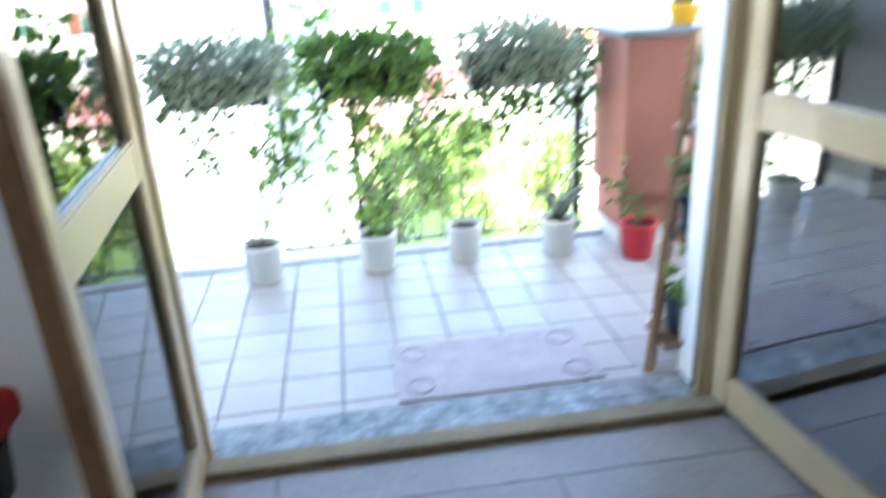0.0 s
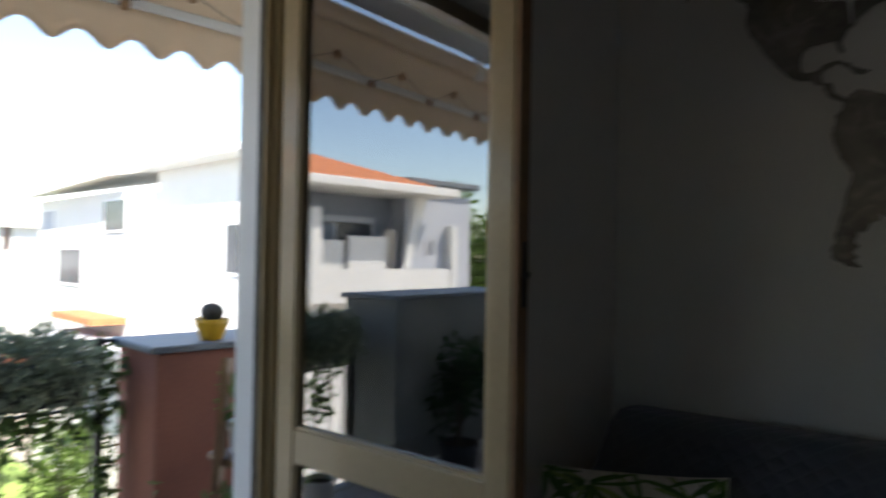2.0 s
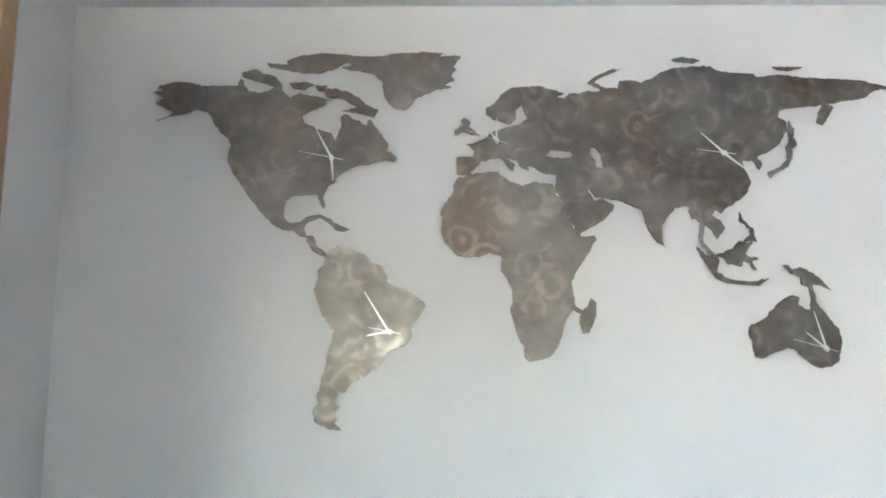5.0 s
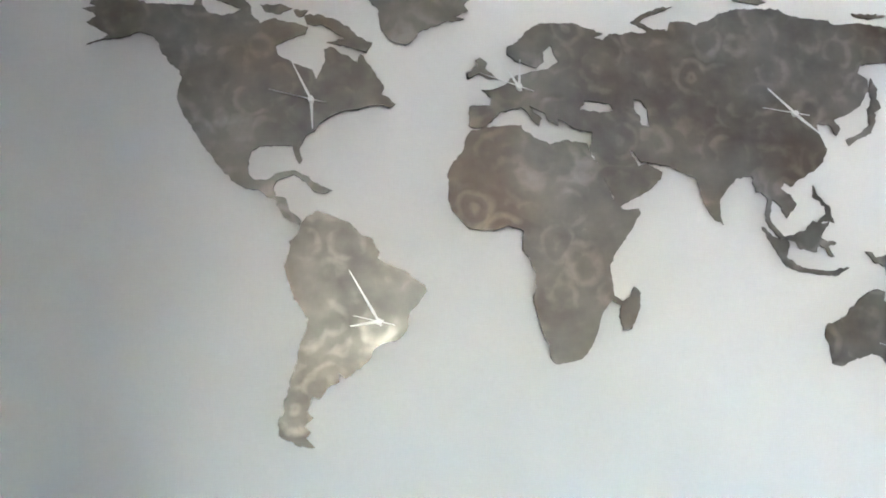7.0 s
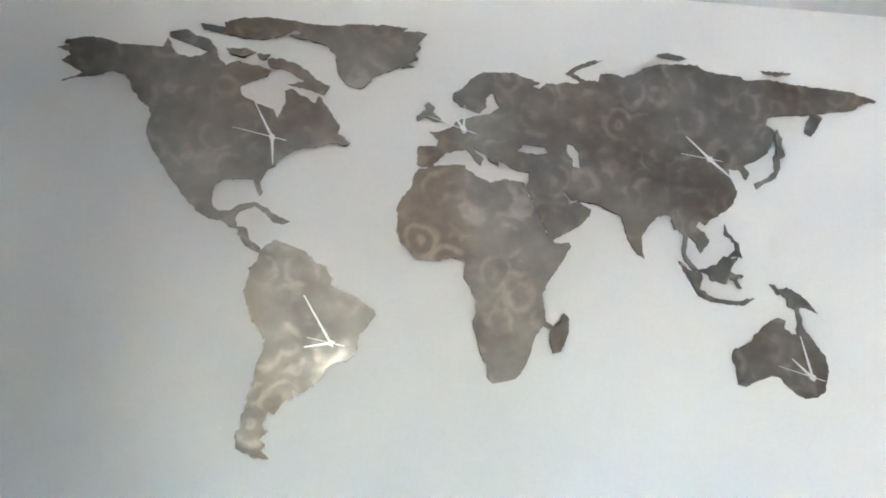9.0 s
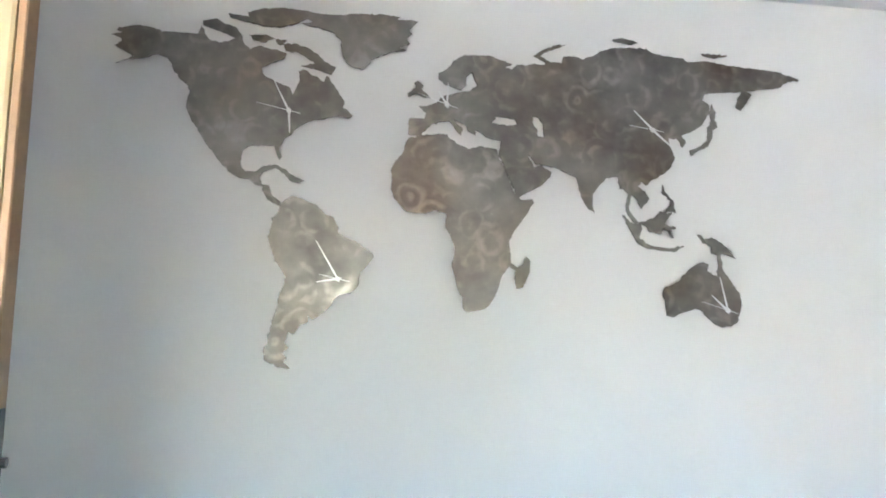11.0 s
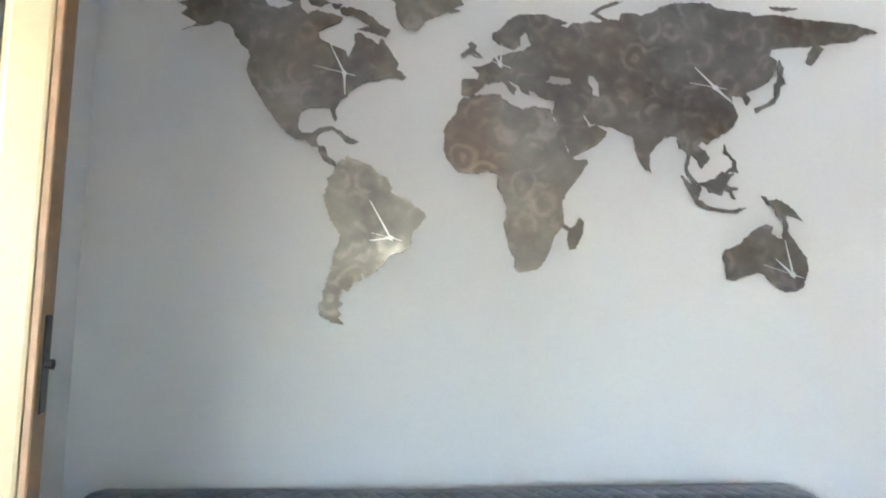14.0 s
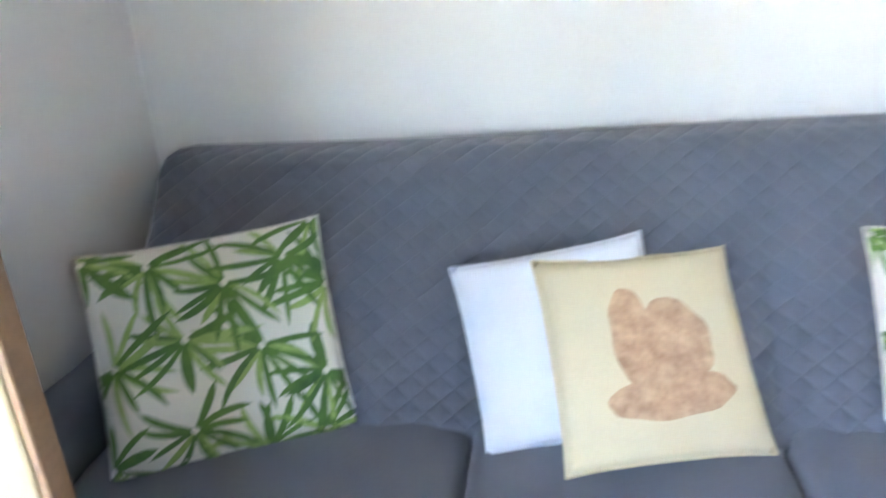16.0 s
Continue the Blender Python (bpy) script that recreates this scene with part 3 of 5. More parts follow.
def pot(name, at, r, h, mat, label, group="", taper=0.86, lip=0.012):
    ob = thing(name, label, "flower pot", group, at)
    rb = r * taper
    part("vessel", lathe(bmesh.new(), [(rb - 0.006, 0), (rb, 0.006), (r - 0.004, h - 0.03), (r, h - 0.026), (r + 0.002, h - 0.004), (r - 0.003, h), (r - lip, h - 0.002), (r - lip, h - 0.03)], 32), mat, ob, smooth=True)
    part("soil", lathe(bmesh.new(), [(r - lip - 0.001, h - 0.05), (r - lip - 0.001, h - 0.024), (r * 0.5, h - 0.016), (0.004, h - 0.02)], 20), SOIL, ob)
    return ob


def vine(name, label, path, n_leaf, size, spread, shape, mat, category="climbing plant", droop=0.3, seed=1, radius=0.003, stem_mat=None):
    """A climbing stem along path with leaves round it."""
    r = np.random.default_rng(seed)
    pts = np.array(path, float)
    t = np.linspace(0, len(pts) - 1, 10 * (len(pts) - 1) + 1)
    fine = np.stack([np.interp(t, range(len(pts)), pts[:, c]) for c in range(3)], 1)
    fine[1:-1] += r.normal(size=(len(fine) - 2, 3)) * 0.006
    ob = thing(name, label, category, "climbing plants on the railing")
    part("stem", tube(bmesh.new(), fine.tolist(), radius, 6), stem_mat or TWIG, ob)
    idx = r.integers(0, len(fine), n_leaf)
    places = fine[idx] + r.normal(size=(n_leaf, 3)) * np.array(spread)
    leaves("leaves", places, size * r.uniform(0.6, 1.3, n_leaf), shape, mat, ob, r, droop)
    return ob


pots = [(-0.455, 3.64, 0.092, 0.185), (0.08, 3.645, 0.092, 0.185), (0.50, 3.65, 0.085, 0.185), (0.965, 3.64, 0.085, 0.175)]
for px, py, r, h in pots:
    pot("flower_pot", (px, py, 0.0), r, h, POT_WHITE, "round white pot filled with soil beside the railing", "white pots along the railing")
pot("flower_pot", (1.30, 3.46, 0), 0.085, 0.18, POT_RED, "bright red plastic pot beside the masonry box", taper=0.78)

yp = thing("cactus_pot", "small yellow bowl with a round grey cactus on the slate cap", "potted cactus", at=(1.53, 3.63, 1.035))
part("bowl", lathe(bmesh.new(), [(0.045, 0), (0.05, 0.006), (0.075, 0.07), (0.083, 0.095), (0.078, 0.097), (0.07, 0.08)], 28), POT_YELLOW, yp, smooth=True)
part("soil", lathe(bmesh.new(), [(0.074, 0.076), (0.07, 0.086), (0.003, 0.088)], 20), SOIL, yp)
cb = bmesh.new()
prof, SEG = [(math.sin(a) * 0.05, 0.087 + 0.038 - 0.042 * math.cos(a)) for a in np.linspace(0.25, 3.05, 12)], 48
rings = []
for r_, z_ in prof:
    rings.append([cb.verts.new((r_ * (1 + 0.09 * math.cos(16 * 2 * math.pi * q / SEG)) * math.cos(2 * math.pi * q / SEG), r_ * (1 + 0.09 * math.cos(16 * 2 * math.pi * q / SEG)) * math.sin(2 * math.pi * q / SEG), z_)) for q in range(SEG)])
for a, b in zip(rings, rings[1:]):
    for q in range(SEG):
        cb.faces.new((a[q], a[(q + 1) % SEG], b[(q + 1) % SEG], b[q]))
cb.faces.new(rings[-1])
part("cactus", cb, CACTUS, yp, "ribbed grey-brown cactus", smooth=True)


def rail_planter(x0, x1, label, mat, shape, n, size, height, seed, droop):
    """A black plastic box hung on the railing, with a bushy crown."""
    r = np.random.default_rng(seed)
    ob = thing("window_box", label, "planter box", "boxes hung on the railing", ((x0 + x1) / 2, 3.80, 0.79))
    w = (x1 - x0) / 2
    bm = bmesh.new()
    box(bm, (-w, -0.085, 0), (w, 0.085, 0.16), 0.012, seg=2)
    for v in bm.verts:
        f = 0.84 + 0.16 * v.co.z / 0.16
        v.co.x, v.co.y = v.co.x * (0.95 + 0.05 * v.co.z / 0.16), v.co.y * f
    part("trough", bm, POT_BLACK, ob)
    part("rim", boxed((-w - 0.006, -0.093, 0.16), (w + 0.006, 0.093, 0.172), 0.004), POT_BLACK, ob)
    for hx in (-w * 0.6, w * 0.6):
        part("hook", boxed((hx - 0.008, 0.06, 0.13), (hx + 0.008, 0.145, 0.255)), IRON, ob)
    c = r.normal(size=(n, 3))
    c /= np.linalg.norm(c, axis=1)[:, None]
    # uneven crown: several mounds
    mounds = [(-0.75 * w, 0.9), (-0.3 * w, 1.15), (0.1 * w, 0.85), (0.45 * w, 1.2), (0.85 * w, 0.8)]
    which = r.integers(0, len(mounds), n)
    rad = r.uniform(0.25, 1.0, n) ** 0.5
    mx = np.array([m[0] for m in mounds])[which]
    ms = np.array([m[1] for m in mounds])[which]
    places = np.stack([mx + c[:, 0] * 0.115 * rad, c[:, 1] * 0.12 * rad - 0.02, 0.175 + c[:, 2] * height * rad * ms], 1)
    # hanging fringe in front of the box
    low = r.random(n) < 0.22
    places[low, 1] = -0.10 - 0.05 * r.random(low.sum())
    places[low, 2] = 0.17 - 0.16 * r.random(low.sum()) ** 1.5
    leaves("foliage", places, size * r.uniform(0.6, 1.35, n), shape, mat, ob, r, droop, outward=c)
    return ob


rail_planter(-0.80, -0.33, "black plastic box with dense silvery-green foliage", LEAF_GREY, "oval", 2300, 0.042, 0.135, 11, 0.15)
rail_planter(-0.13, 0.34, "black plastic box with bright green geranium foliage", LEAF_GREEN, "ivy", 700, 0.058, 0.115, 12, 0.0)
rail_planter(0.56, 1.02, "black plastic box with dense grey-green foliage", LEAF_GREY, "oval", 2200, 0.040, 0.135, 13, 0.1)

# ivy and other climbers on the bars
vine("ivy_vine", "dark ivy trailing through the railing bars", [(-0.86, 3.88, 0.98), (-0.80, 3.9, 0.75), (-0.72, 3.88, 0.55), (-0.62, 3.9, 0.42)], 150, 0.042, (0.05, 0.02, 0.05), "ivy", LEAF_IVY, seed=21)
vine("ivy_vine", "dark ivy trailing through the railing bars", [(-0.7, 3.88, 0.82), (-0.6, 3.9, 0.66), (-0.45, 3.9, 0.6), (-0.32, 3.88, 0.5), (-0.42, 3.89, 0.36)], 190, 0.042, (0.08, 0.03, 0.07), "ivy", LEAF_IVY, seed=22)
vine("ivy_vine", "dark ivy climbing over the top rail", [(-0.33, 3.86, 0.45), (-0.25, 3.9, 0.7), (-0.18, 3.88, 0.9), (-0.1, 3.86, 1.06), (-0.08, 3.88, 1.2)], 230, 0.05, (0.075, 0.03, 0.06), "ivy", LEAF_GREEN, seed=23)
vine("climbing_plant", "thin climbing plant growing up from a white pot", [(-0.45, 3.64, 0.17), (-0.42, 3.75, 0.4), (-0.33, 3.88, 0.55), (-0.2, 3.9, 0.62)], 34, 0.05, (0.05, 0.03, 0.05), "ivy", LEAF_GREEN, seed=24, stem_mat=STEM)
vine("climbing_plant", "leafy climber growing up from a white pot", [(0.07, 3.64, 0.17), (0.05, 3.78, 0.35), (0.03, 3.87, 0.6), (0.02, 3.86, 0.85)], 230, 0.052, (0.085, 0.03, 0.08), "ivy", LEAF_GREEN, seed=25, stem_mat=STEM)
vine("climbing_plant", "leafy climber growing up from a white pot", [(0.10, 3.64, 0.17), (0.16, 3.75, 0.25), (0.24, 3.8, 0.29)], 24, 0.055, (0.04, 0.03, 0.03), "oval", LEAF_GREEN, seed=26, stem_mat=STEM)
vine("climbing_plant", "green climber trained along the railing bars", [(0.26, 3.9, 0.5), (0.4, 3.88, 0.55), (0.55, 3.9, 0.62), (0.7, 3.89, 0.6), (0.85, 3.9, 0.55)], 240, 0.06, (0.09, 0.02, 0.11), "oval", LEAF_GREEN, seed=27, stem_mat=STEM)
vine("climbing_plant", "thin stemmed plant growing up from a white pot", [(0.50, 3.65, 0.17), (0.50, 3.75, 0.4), (0.52, 3.86, 0.65), (0.58, 3.88, 0.8)], 50, 0.05, (0.03, 0.02, 0.05), "thin", LEAF_GREEN, seed=28, stem_mat=STEM)
vine("ivy_vine", "dark ivy trailing by the railing post", [(0.55, 3.88, 0.8), (0.75, 3.9, 0.7), (0.92, 3.88, 0.66), (1.06, 3.9, 0.8), (1.10, 3.9, 0.95)], 330, 0.044, (0.08, 0.025, 0.08), "ivy", LEAF_IVY, seed=29)
vine("ivy_vine", "dark ivy climbing the railing post", [(1.16, 3.86, 0.25), (1.18, 3.88, 0.5), (1.16, 3.9, 0.75), (1.2, 3.88, 0.95)], 150, 0.042, (0.04, 0.025, 0.05), "ivy", LEAF_IVY, seed=30)
vine("ivy_vine", "dark ivy hanging between the boxes", [(0.34, 3.84, 0.9), (0.38, 3.88, 0.72), (0.3, 3.9, 0.55), (0.36, 3.9, 0.35)], 150, 0.045, (0.06, 0.025, 0.07), "ivy", LEAF_IVY, seed=31)
vine("red_pot_plant", "dark leafy plant in the red pot", [(1.30, 3.46, 0.16), (1.27, 3.5, 0.28), (1.2, 3.5, 0.38)], 46, 0.055, (0.05, 0.04, 0.05), "oval", LEAF_IVY, "plant", seed=32, stem_mat=STEM)

# aloe-like plant in the fourth white pot
aloe = thing("aloe_plant", "grey-green aloe with long drooping leaves in a white pot", "plant", at=(0.965, 3.64, 0.155))
for k in range(9):
    a, ln_ = k * 2.4, 0.17 + 0.02 * (k % 3)
    tip = Vector((math.cos(a) * ln_ * 0.85, math.sin(a) * ln_ * 0.6 - 0.03, 0.16 - 0.03 * (k % 4)))
    mid = Vector((math.cos(a) * ln_ * 0.35, math.sin(a) * ln_ * 0.3, 0.13))
    part("leaf", tube(bmesh.new(), [(0, 0, 0), mid * 0.55, mid, (mid + tip) / 2 + Vector((0, 0, 0.01)), tip], [0.012, 0.014, 0.012, 0.008, 0.002], 7), LEAF_GREY, aloe, smooth=True)

# leaning ladder used as a plant stand
ladder = thing("ladder_shelf", "brown wooden ladder shelf leaning against the house wall", "plant stand")
FOOT, TOP = Vector((0.935, 2.49, 0.0)), Vector((1.10, 2.66, 1.10))


def plank(a, b, w, t, bm):
    d = (b - a).normalized()
    s = Vector((0, 0, 1)).cross(d).normalized()
    n_ = d.cross(s)
    vs = [bm.verts.new(p + s * sx * t / 2 + n_ * sy * w / 2) for p in (a, b) for sx, sy in ((-1, -1), (1, -1), (1, 1), (-1, 1))]
    for f in ((0, 1, 2, 3), (7, 6, 5, 4), (0, 4, 5, 1), (1, 5, 6, 2), (2, 6, 7, 3), (3, 7, 4, 0)):
        bm.faces.new([vs[i] for i in f])
    return bm


for dx in (0.0, 0.42):
    off = Vector((dx, 0.012 * dx, 0))
    part("side_rail", plank(FOOT + off, TOP + off, 0.055, 0.022, bmesh.new()), WOOD, ladder)
for f in (0.10, 0.42, 0.72):
    p = FOOT.lerp(TOP, f)
    part("step", boxed((p.x + 0.012, p.y - 0.06, p.z - 0.012), (p.x + 0.425, p.y + 0.10, p.z + 0.012), 0.003), WOOD, ladder)
for f, mat_, h_, nm in ((0.10, POT_BLUE, 0.13, LEAF_GREEN), (0.42, POT_BLUE, 0.11, LEAF_IVY), (0.72, POT_WHITE, 0.10, LEAF_GREEN)):
    p = FOOT.lerp(TOP, f)
    at = (p.x + 0.10, p.y + 0.02, p.z + 0.0125)
    pot("flower_pot", at, 0.055, h_, mat_, "small pot with a leafy plant on the ladder shelf", "pots on the ladder shelf")
    r = np.random.default_rng(int(f * 100))
    pl = thing("pot_plant", "leafy plant in a small pot on the ladder shelf", "plant", "plants on the ladder shelf", at)
    c = r.normal(size=(90, 3))
    c /= np.linalg.norm(c, axis=1)[:, None]
    leaves("leaves", c * 0.085 * r.uniform(0.3, 1, 90)[:, None] + np.array((0, 0, h_ + 0.07)), 0.045 * r.uniform(0.6, 1.3, 90), "oval", nm, pl, r, 0.1, c)
# flat pot standing on the floor below the ladder
pot("flower_pot", (1.08, 2.66, 0.0), 0.07, 0.09, POT_WHITE, "small white pot on the tiles under the ladder")

# door mat with a flat pile
mat_ob = thing("door_mat", "thin faded pink mat lying on the balcony tiles", "mat")
mb = boxed((0.07, 2.475, 0.002), (0.775, 2.845, 0.008), 0.002)
part("sheet", mb, MAT_PINK, mat_ob)
for cx, cy in ((0.70, 2.55), (0.15, 2.55), (0.70, 2.77), (0.15, 2.77)):
    part("motif", tube(bmesh.new(), [(cx + 0.045 * math.cos(a), cy + 0.045 * math.sin(a), 0.008) for a in np.linspace(0, 6.0, 22)], 0.004, 5), MAT_DARK, mat_ob)

# ---- the sofa ----
SY0, SY1 = -0.36, 1.97
sofa = thing("sofa", "three-seat sofa under a quilted blue-grey cotton cover", "sofa")


def soft_slab(name, lo, hi, mat, parent, crown=0.02, bevel=0.05, seed=0, wrinkle=0.006, label="", shear=0.0, round_top=0.0):
    """A padded block: bevelled, finely divided, puffed up and creased."""
    bm = boxed(lo, hi, bevel, seg=4)
    size = max(Vector(hi) - Vector(lo))
    long_edges = [e for e in bm.edges if e.calc_length() > 0.09]
    bmesh.ops.subdivide_edges(bm, edges=long_edges, cuts=max(4, int(size / 0.05)), use_grid_fill=True)
    c, h = (Vector(lo) + Vector(hi)) / 2, (Vector(hi) - Vector(lo)) / 2
    bm.normal_update()
    for v in bm.verts:
        q = Vector(((v.co[i] - c[i]) / h[i] for i in range(3)))
        puff = crown * max(0, 1 - q.y ** 4) * max(0, 1 - min(abs(q.x), abs(q.z)) ** 2)
        w = noise.fractal(Vector((v.co.x * 5 + seed, v.co.y * 3, v.co.z * 9)), 1.0, 2.0, 3)
        v.co += v.normal * (puff + wrinkle * w)
        v.co.x += shear * (v.co.z - lo[2])
        if round_top and v.co.z > c.z:
            # the far upper corner is rounded off
            d = (lo[1] + round_top) - v.co.y
            if d > 0:
                v.co.z -= (1 - math.sqrt(max(0, 1 - min(1, d / round_top) ** 2))) * (hi[2] - c.z) * 0.8
    return part(name, bm, mat, parent, label, smooth=True)




def back_cover(parent):
    """The padded back under its quilted cover: one draped skin from the floor behind over the top and down to the seat."""
    prof = [(2.55, 0.08), (2.55, 0.5), (2.54, 0.90), (2.50, 0.945), (2.42, 0.955), (2.35, 0.95), (2.31, 0.925), (2.275, 0.86), (2.23, 0.76), (2.165, 0.66), (2.085, 0.56), (2.0, 0.47), (1.925, 0.40), (1.87, 0.335), (1.9, 0.28), (2.0, 0.08)]
    # finer steps along the profile
    fine = []
    for a, b in zip(prof, prof[1:]):
        for k in range(4):
            fine.append((a[0] + (b[0] - a[0]) * k / 4, a[1] + (b[1] - a[1]) * k / 4))
    fine.append(prof[-1])
    n, m_ = 150, len(fine)
    y0, y1 = -0.34, 2.035
    verts, faces = [], []
    for i in range(n + 1):
        f = i / n
        y = y0 + (y1 - y0) * f
        dr, dl = y - y0, y1 - y
        drop = 0.0
        if dr < 0.17:
            drop = 0.17 - math.sqrt(max(0, 0.17 ** 2 - (0.17 - dr) ** 2))
        if dl < 0.03:
            drop = max(drop, 0.03 - math.sqrt(max(0, 0.03 ** 2 - (0.03 - dl) ** 2)))
        seams = min(abs(y - 1.10), abs(y - 0.40), dr + 0.05, dl + 0.05)
        for x, z in fine:
            low = max(0.0, min(1.0, (0.86 - z) / 0.3))
            front = 1.0 if x < 2.34 else 0.0
            bulge = 0.030 * front * math.sin(math.pi * max(0, min(1, (z - 0.33) / 0.55))) * (1 - math.exp(-(seams / 0.09) ** 2))
            crease = 0.016 * front * low * math.exp(-(seams / 0.02) ** 2)
            w = noise.fractal(Vector((y * 3.2, z * 3.0 + y * 2.0, 0.3)), 1.0, 2.0, 4)
            fold = 0.023 * front * w * (0.3 + low)
            fold += 0.020 * front * low * (1 - abs(math.sin(10 * (y + 0.8 * z) + 2.5 * w)))
            fold += 0.006 * front * math.exp(-((y - 0.28 - 0.25 * w) / 0.07) ** 2) * math.sin(90 * y + 4 * w)
            sag = (0.005 * math.sin(3.1 * y + 1) - 0.008 - 0.036 * y) * max(0.0, min(1.0, (z - 0.6) / 0.3))
            verts.append((x - bulge + crease - fold, y, z + sag - (drop * (1 if z > 0.85 else max(0, (z - 0.5) / 0.35)))))
    for i in range(n):
        for k in range(m_ - 1):
            a = i * m_ + k
            faces.append((a, a + m_, a + m_ + 1, a + 1))
    faces.append(tuple(range(m_)))
    faces.append(tuple(n * m_ + k for k in range(m_))[::-1])
    return raw("backrest", verts, faces, QUILT, parent, "quilted cover draped over the sofa back", smooth=True)


back_cover(sofa)
soft_slab("seat_base", (1.60, SY0, 0.06), (2.10, SY1, 0.24), FABRIC, sofa, 0.01, 0.03, 5, 0.004)
for k, (a, b, zt) in enumerate(((1.105, 1.975, 0.325), (0.405, 1.095, 0.335), (-0.30, 0.395, 0.365))):
    soft_slab("seat_cushion", (1.42, a, 0.20), (2.06, b, zt), FABRIC, sofa, 0.022, 0.04, 7 + k, 0.007)
soft_slab("armrest", (1.42, SY1 + 0.018, 0.06), (2.5, 2.15, 0.435), FABRIC, sofa, 0.008, 0.05, 31, 0.006)
soft_slab("armrest", (1.42, -0.72, 0.06), (2.5, -0.31, 0.485), FABRIC, sofa, 0.008, 0.05, 32, 0.008)
for fx, fy in ((1.66, SY0 + 0.1), (2.42, SY0 + 0.1), (1.66, SY1 - 0.1), (2.42, SY1 - 0.1)):
    part("foot", boxed((fx - 0.025, fy - 0.025, 0), (fx + 0.025, fy + 0.025, 0.07), 0.004), BROWN, sofa)


def cushion(name, label, size, thick, m, mat, seed=0):
    """A square scatter cushion in its own plane (x across, z up, y towards its back). Returns it and a function from its face to space."""
    w, h = size
    n = 22
    rr = np.random.default_rng(seed)

    def front(u, v, lift=0.0):
        """A place on the front face, u and v from -1 to 1."""
        pinch = 1 - 0.045 * (1 - abs(u) ** 3) * abs(v) ** 6
        pinch2 = 1 - 0.045 * (1 - abs(v) ** 3) * abs(u) ** 6
        d = thick / 2 * (max(0.0, (1 - u ** 4) * (1 - v ** 4))) ** 0.55
        d += 0.004 * noise.fractal(Vector((u * 2.2 + seed, v * 2.2, 0)), 1.0, 2.0, 3) * (1 - u ** 4) * (1 - v ** 4)
        return Vector((w / 2 * u * pinch2, -d - lift, h / 2 * v * pinch))
    verts, faces = [], []
    for side in (1, -1):
        for i in range(n + 1):
            for j in range(n + 1):
                p = front(2 * i / n - 1, 2 * j / n - 1)
                verts.append((p.x, p.y * side, p.z))
    o = (n + 1) ** 2
    for i in range(n):
        for j in range(n):
            a = i * (n + 1) + j
            faces.append((a, a + n + 1, a + n + 2, a + 1))
            faces.append((o + a, o + a + 1, o + a + n + 2, o + a + n + 1))
    ob = thing(name, label, "cushion", "cushions on the sofa")
    cover = raw("cover", verts, faces, mat, ob, smooth=True)
    bm = bmesh.new()
    bm.from_mesh(cover.data)
    bmesh.ops.remove_doubles(bm, verts=bm.verts, dist=0.0006)
    bm.to_mesh(cover.data)
    bm.free()
    edge = [front(*q) for q in ([(-1 + 2 * k / 20, -1) for k in range(21)] + [(1, -1 + 2 * k / 20) for k in range(1, 21)] + [(1 - 2 * k / 20, 1) for k in range(1, 21)] + [(-1, 1 - 2 * k / 20) for k in range(1, 20)])]
    part("seam", tube(bmesh.new(), edge + edge[:1], 0.0028, 6, False), mat, ob)
    ob.matrix_world = m
    return ob, front


def blade(verts, faces, front, base, ang, length, width, bend, lift, aspect):
    """A long printed leaf blade that lies on the cushion's face."""
    ks = 7
    n0 = len(verts)
    for k in range(ks):
        f = k / (ks - 1)
        a = ang + bend * f
        cx = base[0] + length * f * math.cos(a)
        cy = base[1] + length * f * math.sin(a)
        ww = width * (0.25 + 1.1 * f) * (1 - f) ** 0.6 + 0.002
        px, py = -math.sin(a) * ww, math.cos(a) * ww
        for s in (-1, 1):
            u, v = cx + s * px, (cy + s * py) * aspect
            verts.append(front(max(-0.985, min(0.985, u)), max(-0.985, min(0.985, v)), lift))
    for k in range(ks - 1):
        a = n0 + 2 * k
        faces.append((a, a + 1, a + 3, a + 2))


def palm_print(ob, front, seed, aspect=1.0):
    """Fans of printed palm leaves."""
    r = random.Random(seed)
    dark, pale = ([], []), ([], [])
    hearts = [(-0.45, 0.78, -1.57), (0.62, 0.66, -2.0), (0.32, -0.08, -2.2), (-0.82, -0.02, -0.7), (0.80, -0.42, -2.5), (-0.30, -0.66, -1.3), (0.25, -1.0, 1.4), (0.98, 0.35, -2.2), (-0.98, -0.85, 0.3), (-0.95, 0.92, -0.9), (0.92, 0.98, -2.3), (0.72, -0.95, 2.0), (0.12, 0.52, -2.4), (-0.25, 0.10, -1.9)]
    for hx, hy, turn in hearts:
        count = r.randint(12, 15)
        for k in range(count):
            a = turn + (k / (count - 1) - 0.5) * 4.4 + r.uniform(-0.08, 0.08)
            tgt, lift = (dark, 0.0012) if r.random() < 0.62 else (pale, 0.0007)
            blade(*tgt, front, (hx + 0.03 * math.cos(a), hy + 0.03 * math.sin(a)), a, r.uniform(0.36, 0.62), r.uniform(0.040, 0.060), r.uniform(-0.35, 0.35), lift + 0.00012 * k, aspect)
    raw("leaf_print", *pale, PRINT_LIGHT, ob, "light green printed palm leaves")
    raw("leaf_print", *dark, PRINT_GREEN, ob, "dark green printed palm leaves")


